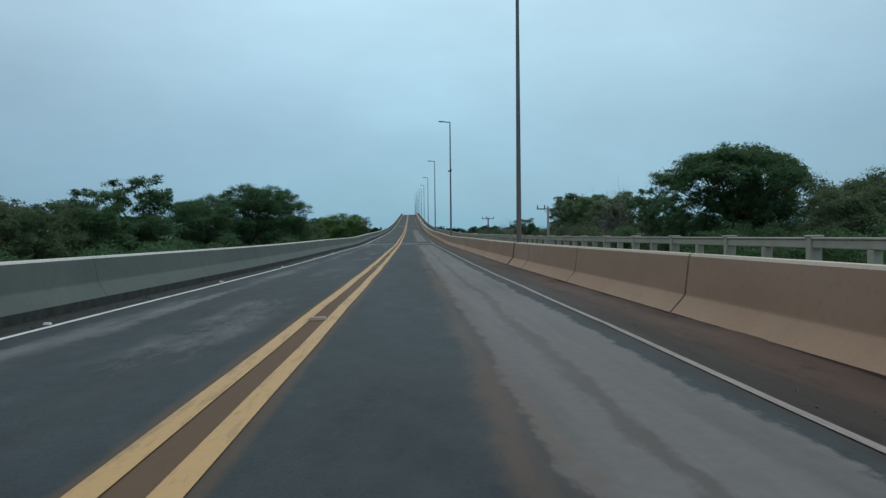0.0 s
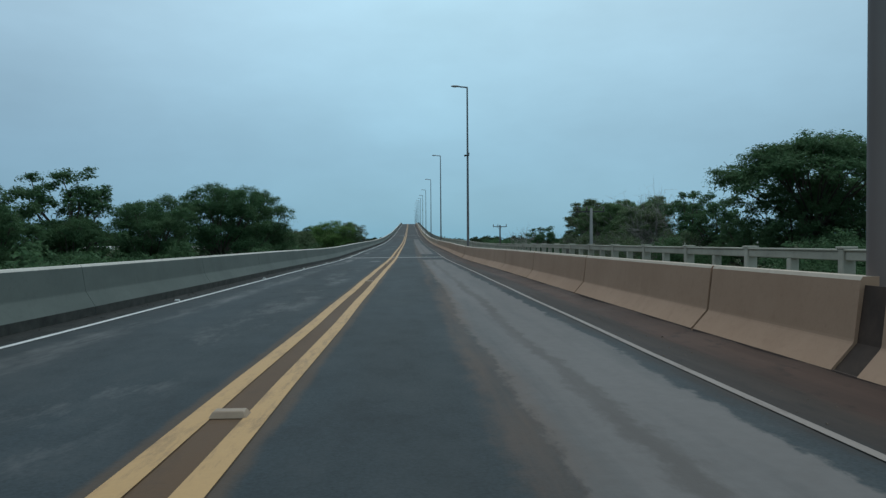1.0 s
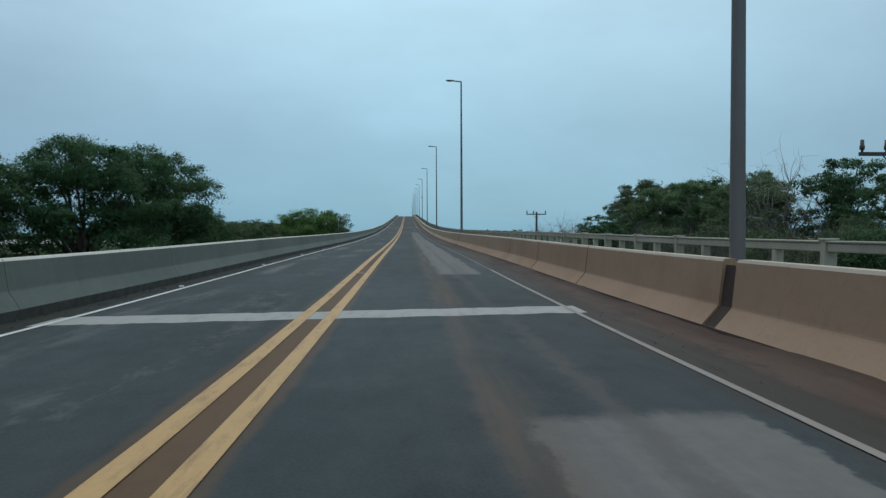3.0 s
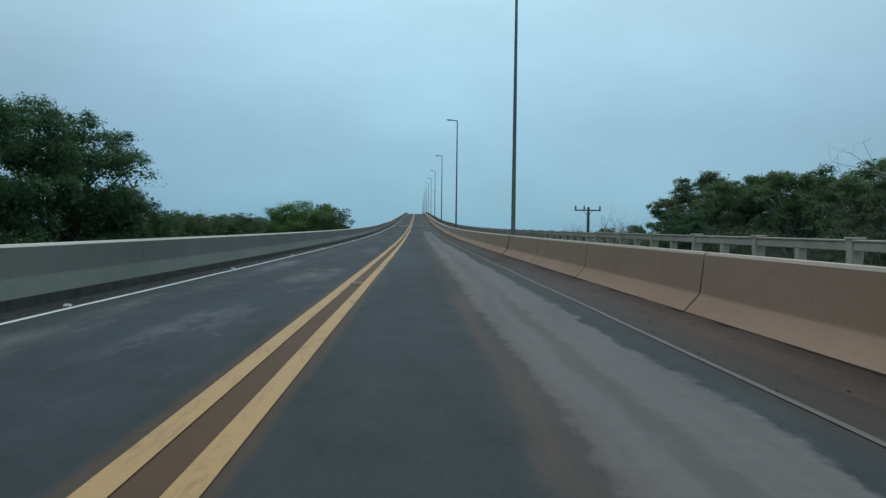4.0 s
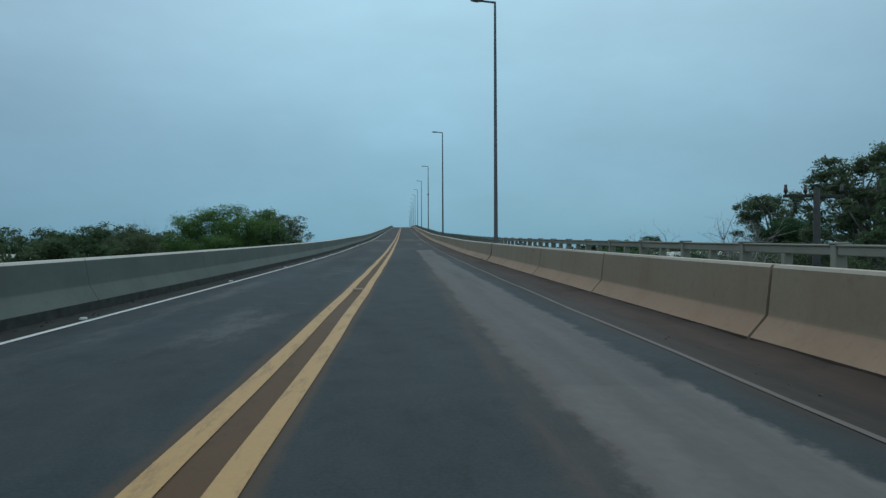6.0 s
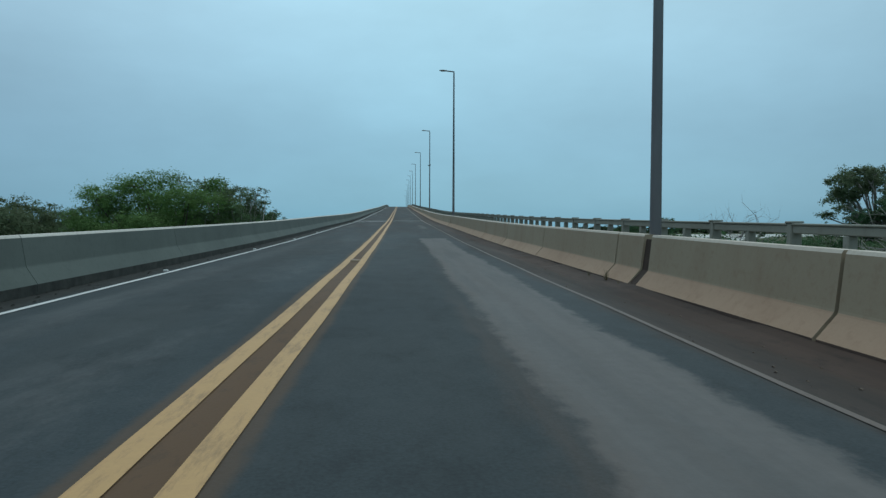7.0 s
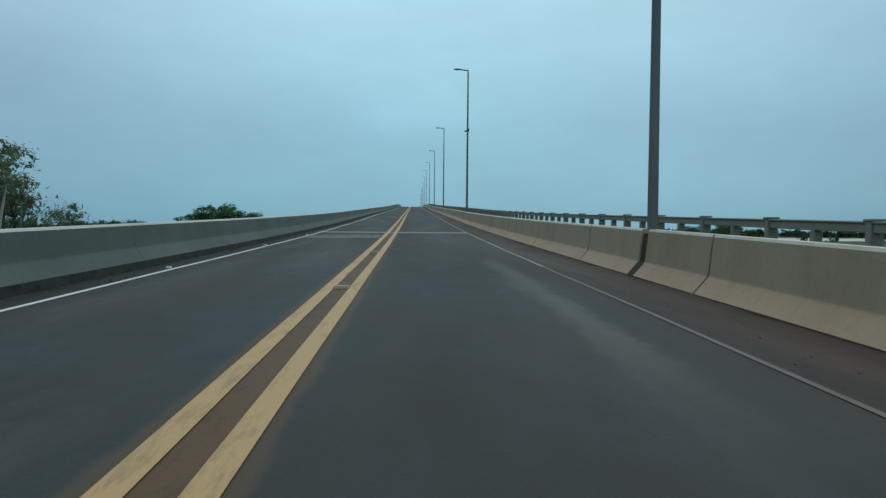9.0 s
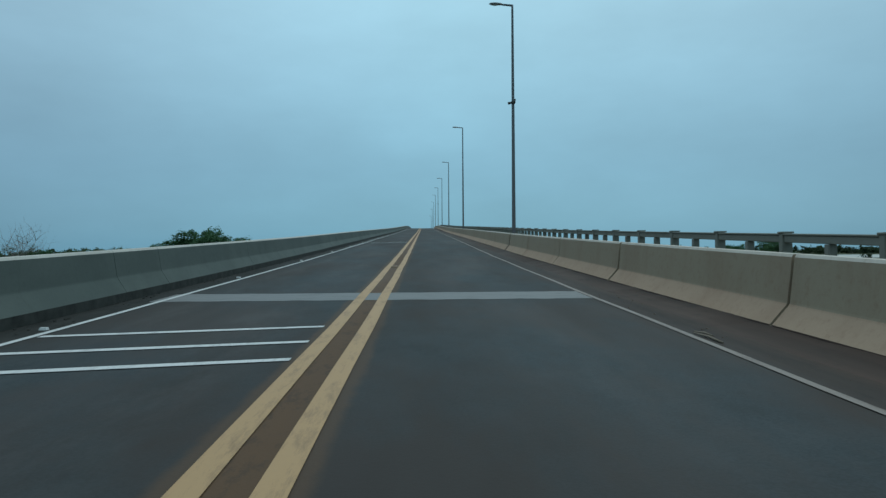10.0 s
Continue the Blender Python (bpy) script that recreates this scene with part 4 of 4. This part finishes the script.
t_light = tree("broadleaf_tree", "fresh light-green bushy tree beside the bridge", 12.0, 6.9, M_LEAF_B, M_BARK, 0.16, 66, 0.088, 370, 0.75, seed=3, sprays=12)
put(t_light, -20.3, 192.0, G, 0, 1.0, 0.95)
t_olive = tree("broadleaf_tree", "olive-green riverside tree with pale limbs", 14.5, 6.0, M_LEAF_E, M_BARK_PALE, 0.42, 38, 0.135, 330, 0.65, clump=(0.17, 0.13), seed=21, fill=0.08)
put(t_olive, 43.5, 173.0, G, 0, 1.12)
t_mid = tree("broadleaf_tree", "mid-green riverside tree with a loose rounded crown", 14.6, 6.4, M_LEAF_D, M_BARK_PALE, 0.40, 42, 0.135, 320, 0.65, clump=(0.17, 0.13), seed=33, fill=0.08)
put(t_mid, 46.0, 142.0, G, 100, 1.0)
t_bare = tree("bare_tree", "leafless dry tree with pale branches", 17.0, 6.0, M_LEAF_C, M_BARK_PALE, 0.4, 22, 0.14, 60, 0.8, 0.82, seed=9)
put(t_bare, 50.5, 153.0, G, 0, 0.72)
t_shore = tree("broadleaf_tree", "dark-green tree with a broad low crown on the river shore", 14.8, 6.8, M_LEAF, M_BARK, 0.24, 50, 0.24, 80, clump=(0.20, 0.13))
put(t_shore, -45.4, 334.0, G, 290, 1.0, 0.92)
t_sparse = tree("broadleaf_tree", "slender airy grey-green tree at the river edge", 9.8, 3.1, M_LEAF_E, M_BARK_PALE, 0.10, 40, 0.080, 470, 0.85, seed=15, fill=0.05)
put(t_sparse, -14.6, 195.5, G, 0, 1.12)

# left bank
place(t_near, -25.3, 121.0, G, 0.96, 130, tall=1.05)
place(t_near, -33.0, 103.0, G, 0.84, 220)
place(t_near, -23.5, 126.0, G, 0.66, 300)
place(t_near, -31.0, 95.0, G, 0.75, 60)
place(t_open, -40.0, 79.0, G, 0.85, 150)
place(t_big, -34.0, 82.0, G, 0.60, 20)
place(t_bush, -42.0, 60.0, G, 1.04, 200)
place(t_bush, -37.0, 57.0, G, 0.94, 10)
place(t_big, -36.0, 72.0, G, 0.66, 170)
place(t_bush, -26.0, 137.0, G, 0.83, 10)
place(t_mid, -28.0, 143.0, G, 0.53, 20)
place(t_bush, -25.0, 150.0, G, 0.81, 30)
place(t_bush, -28.0, 156.5, G, 0.84, 140)
place(t_bush, -25.0, 164.0, G, 0.83, 250)
place(t_mid, -28.0, 171.0, G, 0.54, 20)
place(t_bush, -26.5, 178.0, G, 0.81, 90)
place(t_bush, -30.0, 185.0, G, 0.91, 320)
place(t_light, -23.0, 201.0, G, 0.80, 200)
place(t_bush, -31.0, 199.0, G, 0.91, 70)
place(t_mid, -28.0, 192.0, G, 0.50, 170)
place(t_sparse, -16.0, 198.8, G, 1.04, 100)
place(t_sparse, -17.2, 194.5, G, 1.10, 220)
place(t_sparse, -13.7, 197.0, G, 0.70, 300, tall=1.33)
place(t_shore, -40.8, 330.0, G, 0.97, 50, tall=0.92)
place(t_shore, -50.0, 333.0, G, 0.97, 170, tall=0.88)
place(t_bush, -37.5, 331.0, G, 1.05, 20, "dark-green tree with a broad low crown on the river shore")
place(t_bare, -87.0, 342.0, G, 1.02, 20, "small leafless tree rising out of shore bushes")
place(t_big, -83.5, 343.0, G, 0.64, 20)
place(t_big, -98.0, 345.0, G, 0.68, 240)
# right bank
place(t_bush, 51.0, 70.0, G, 1.19, 20)
place(t_bush, 58.0, 74.0, G, 1.29, 110)
place(t_bush, 45.0, 60.0, G, 1.04, 200)
place(t_big, -38.5, 91.0, G, 0.62, 150)
place(t_big, 45.5, 89.5, G, 0.86, 40)
place(t_big, 51.0, 84.0, G, 0.72, 250)
place(t_big, 43.0, 96.0, G, 0.60, 150)
place(t_open, 45.0, 109.0, G, 0.84, 0)
place(t_open, 46.5, 121.0, G, 1.0, 90)
place(t_olive, 40.0, 127.0, G, 0.72, 300)
place(t_mid, 43.0, 134.0, G, 0.86, 10)
place(t_mid, 47.5, 157.0, G, 1.02, 190)
place(t_mid, 44.0, 149.0, G, 0.93, 290)
place(t_mid, 43.0, 163.0, G, 0.98, 45)
place(t_bare, 47.0, 163.0, G, 0.95, 120)
place(t_bare, 42.0, 125.0, G, 1.02, 220)
place(t_olive, 50.2, 200.5, G, 0.88, 75)
place(t_big, 50.0, 196.0, G, 0.72, 75)
place(t_sparse, 44.0, 200.0, G, 0.66, 10)
place(t_olive, 51.0, 180.0, G, 0.86, 160)
place(t_open, 24.6, 134.0, G, 0.61, 30, "small dark-leaved tree standing clear of the thicket")
place(t_bare, 27.3, 167.0, G, 0.64, 60, "small grey leafless tree with fine twigs")
place(t_bare, 31.0, 171.0, G, 0.59, 200, "small grey leafless tree with fine twigs")
place(t_bare, 28.0, 187.0, G, 0.60, 310, "small grey leafless tree with fine twigs")
place(t_big, 92.0, 392.0, G, 0.68, 40, "small round dark tree on the far side of the river bend")
place(t_big, 108.0, 398.0, G, 0.80, 140, "small round dark tree on the far side of the river bend")


# ---- undergrowth and far woods ----
def scrub(name, label, spots, leaf, leaves, size, category="undergrowth", sprays=8):
    vs, fs = leaf_cloud([s[:3] for s in spots], [s[3] for s in spots], leaves, size, 0.8, 0.12, sprays)
    return tagged(mesh_ob(name, vs, fs, leaf), label, category, kind="stuff")


spots = []
for i in range(95):
    y = 35 + 150 * rng.random()
    x = -(19 + 17 * rng.random())
    top = -0.9 + 1.8 * rng.random()
    spots += [(x, y, top - 2.0, 2.4), (x + rng.normal(), y + rng.normal(), top - 4.6, 2.6)]
scrub("undergrowth", "dense dark-green undergrowth along the foot of the embankment", spots, M_LEAF, 95, 0.165)
spots, dark = [], []
for i in range(110):
    y = 40 + 148 * rng.random()
    x = 33 + 17 * rng.random()
    top = (0.2 if y > 105 else -0.6) + 2.4 * rng.random()
    both = spots if y > 105 else dark
    both += [(x, y, top - 2.1, 2.5), (x + rng.normal(), y + rng.normal(), top - 4.8, 2.7)]
scrub("undergrowth", "dense dark-green thicket under a spreading tree", dark, M_LEAF, 120, 0.15)
scrub("undergrowth", "dense olive and brown thicket behind the utility poles", spots, M_LEAF_C, 120, 0.15)
spots = []
for i in range(120):
    y = 196 + 30 * rng.random()
    x = -(14 + 60 * rng.random()) if rng.random() < 0.84 else 82 + 60 * rng.random()
    if x > 0:
        y += 40 + 70 * rng.random()
    spots.append((x, y, G + 0.9 + 0.8 * rng.random(), 1.2 + 1.2 * rng.random()))
edge_bush = []
for i in range(60):
    x, y = -13.4 - 5.5 * rng.random(), 191.5 + 7 * rng.random()
    edge_bush.append((x, y, -3.0 + 5.6 * rng.random() ** 0.8, 0.9 + 0.5 * rng.random()))
scrub("edge_bush", "leafy green bushes filling the gaps between slender trees", edge_bush, M_LEAF_D, 120, 0.085)
shore = []
for i in range(60):
    x = 19 + 46 * rng.random()
    y = 183 + 20 * rng.random()
    top = 0.7 + 1.1 * rng.random() - (0.8 if x < 21.5 else 0)
    shore += [(x, y, top - 1.9, 2.2), (x + rng.normal(), y + rng.normal(), top - 4.4, 2.4)]
scrub("shore_thicket", "dense dark thicket at the edge of the river", shore, M_LEAF, 90, 0.17)
for i in range(46):
    q = rng.random()
    spots.append((-113 + 20 * q, 402 + 6 * rng.random(), 0.5 + 2.4 * rng.random() + 0.9 * q, 2.0 + 0.8 * rng.random()))
for q in range(9):
    spots.append((-112 + 2.3 * q, 405, -3.0, 3.0))
scrub("shore_scrub", "low green scrub on the river shore", spots, M_LEAF_C, 60, 0.26, "scrub")
spots = []
for i in range(420):
    y = 1070 + 400 * rng.random()
    x = -900 + 2400 * rng.random()
    h = 4 + 5 * rng.random()
    spots.append((x, y, G + h * 0.55, 6 + 6 * rng.random()))
scrub("far_woods", "hazy line of woods beyond the river", spots, M_LEAF_FAR, 2.0, 2.1, "woods")
spots = []
for i in range(90):
    y = 420 + 330 * rng.random()
    x = 300 + 420 * rng.random()
    spots.append((x, y, G + 1.5 + 1.5 * rng.random(), 2.5 + 3.5 * rng.random()))
scrub("river_islets", "scrubby green islets in the river", spots, M_LEAF_FAR, 10, 0.8, "woods")


def twig_brush():
    """Dry grey brush of thin crooked twigs below the open trees."""
    bm = bmesh.new()
    for i in range(1500):
        y = 104 + 66 * rng.random()
        x = 34 + 7 * rng.random()
        h = 3.6 + 3.4 * rng.random() ** 1.5
        base = Vector((x, y, G - 0.1 + 1.5 * rng.random()))
        lean_ = Vector((rng.normal() * 0.25, rng.normal() * 0.25, 1.0))
        bend = base + lean_ * h * 0.55
        tip = bend + (lean_ + Vector((rng.normal() * 0.45, rng.normal() * 0.45, 0))) * h * 0.45
        tube(bm, [base, bend, tip], [0.035, 0.022, 0.008], 3, False)
    ob = part("dry_brush", bm, M_TWIG, None)
    return tagged(ob, "thicket of dry grey leafless brush under the trees", "brush", kind="stuff")


twig_brush()


# ---- small plates on the barriers ----
def barrier_plate(x, y, z, s):
    bm = bmesh.new()
    box(bm, -0.010, 0.010, -0.03, 0.03, -0.05, 0.05, 0.004)
    ob = part("barrier_plate", bm, M_PLATE, None)
    ob.matrix_basis = pose(x, y, road_z(y) + z, 0, s * 6, 0)
    return tagged(ob, "small soiled marker plate fixed to the barrier", "marker plate", "marker plates on the barriers")


barrier_plate(4.012, 51.0, 0.70, 1)
barrier_plate(-5.222, 98.9, 0.72, -1)
barrier_plate(4.012, 134.5, 0.70, 1)


# ---- grit, stones and dry weeds along the tan barrier ----
def grit(count, lo, hi, lean_to, mat, label, big):
    """Flat stones, clods and leaf litter between lo and hi, thickest towards lean_to."""
    vs, fs = [], []
    for i in range(count):
        y = -4 + 250 * rng.random()
        q = rng.random() ** 1.6
        x = hi - (hi - lo) * q if lean_to == hi else lo + (hi - lo) * q
        r = 0.005 + big * rng.random() ** 4
        z = road_z(y) + fall(x) + (0.05 * max(0, (x - 3.4) / 0.4)) + r * 0.25
        o = len(vs)
        a0 = rng.random() * 6
        vs.extend([(x + r * math.cos(a0 + 2.1 * k), y + r * math.sin(a0 + 2.1 * k) * 1.5, z) for k in range(3)])
        vs.extend([(x + 0.6 * r * math.cos(a0 + 0.6 + 2.1 * k), y + 0.7 * r * math.sin(a0 + 0.6 + 2.1 * k), z + r * 0.6) for k in range(3)])
        fs.extend([(o, o + 1, o + 4, o + 3), (o + 1, o + 2, o + 5, o + 4), (o + 2, o, o + 3, o + 5), (o + 3, o + 4, o + 5)])
    return tagged(mesh_ob("grit", vs, fs, mat), label, "grit", kind="stuff")


grit(5200, 2.56, 3.70, 3.70, M_GRIT, "scattered grit, clods and leaf litter on the soiled shoulder", 0.015)
grit(4200, -5.02, -4.56, -5.02, M_DEBRIS, "dark grit and dirt along the foot of the grey barrier", 0.024)


def dry_weed(x, y, h, n):
    root_z = road_z(y) + fall(x) + 0.04
    bm = bmesh.new()
    for i in range(n):
        a, l = rng.random() * 6.3, h * (0.5 + 0.5 * rng.random())
        d = Vector((math.cos(a), math.sin(a), 0)) * l * (0.15 + 0.5 * rng.random())
        tube(bm, [Vector((0, 0, 0)) + d * 0.05, d * 0.4 + Vector((0, 0, l * 0.6)), d + Vector((0, 0, l))], [0.006, 0.004, 0.002], 4)
    ob = part("dry_weed", bm, M_WEED, None)
    ob.matrix_basis = pose(x, y, root_z)
    return tagged(ob, "small dry brown weed rooted at the barrier foot", "weed", "weeds along the barrier")


for wx, wy, wh, wn_ in ((3.68, 145.6, 0.30, 12), (3.66, 146.6, 0.18, 7), (3.68, 144.9, 0.14, 6), (3.68, 178.2, 0.16, 9)):
    dry_weed(wx, wy, wh, wn_)


def wood_stick(x, y, length, turn):
    bm = bmesh.new()
    tube(bm, [(0, -length / 2, 0.012), (0.01, 0, 0.02), (-0.008, length / 2, 0.014)], [0.010, 0.013, 0.007], 6)
    ob = part("wood_stick", bm, M_STICK, None)
    ob.matrix_basis = pose(x, y, road_z(y), math.degrees(grade(y)), 0, turn)
    return tagged(ob, "pale splintered wood stick lying in the shoulder soil", "stick", "debris on the shoulder")


wood_stick(2.63, 202.15, 0.62, 2)
wood_stick(2.69, 202.4, 0.30, 12)
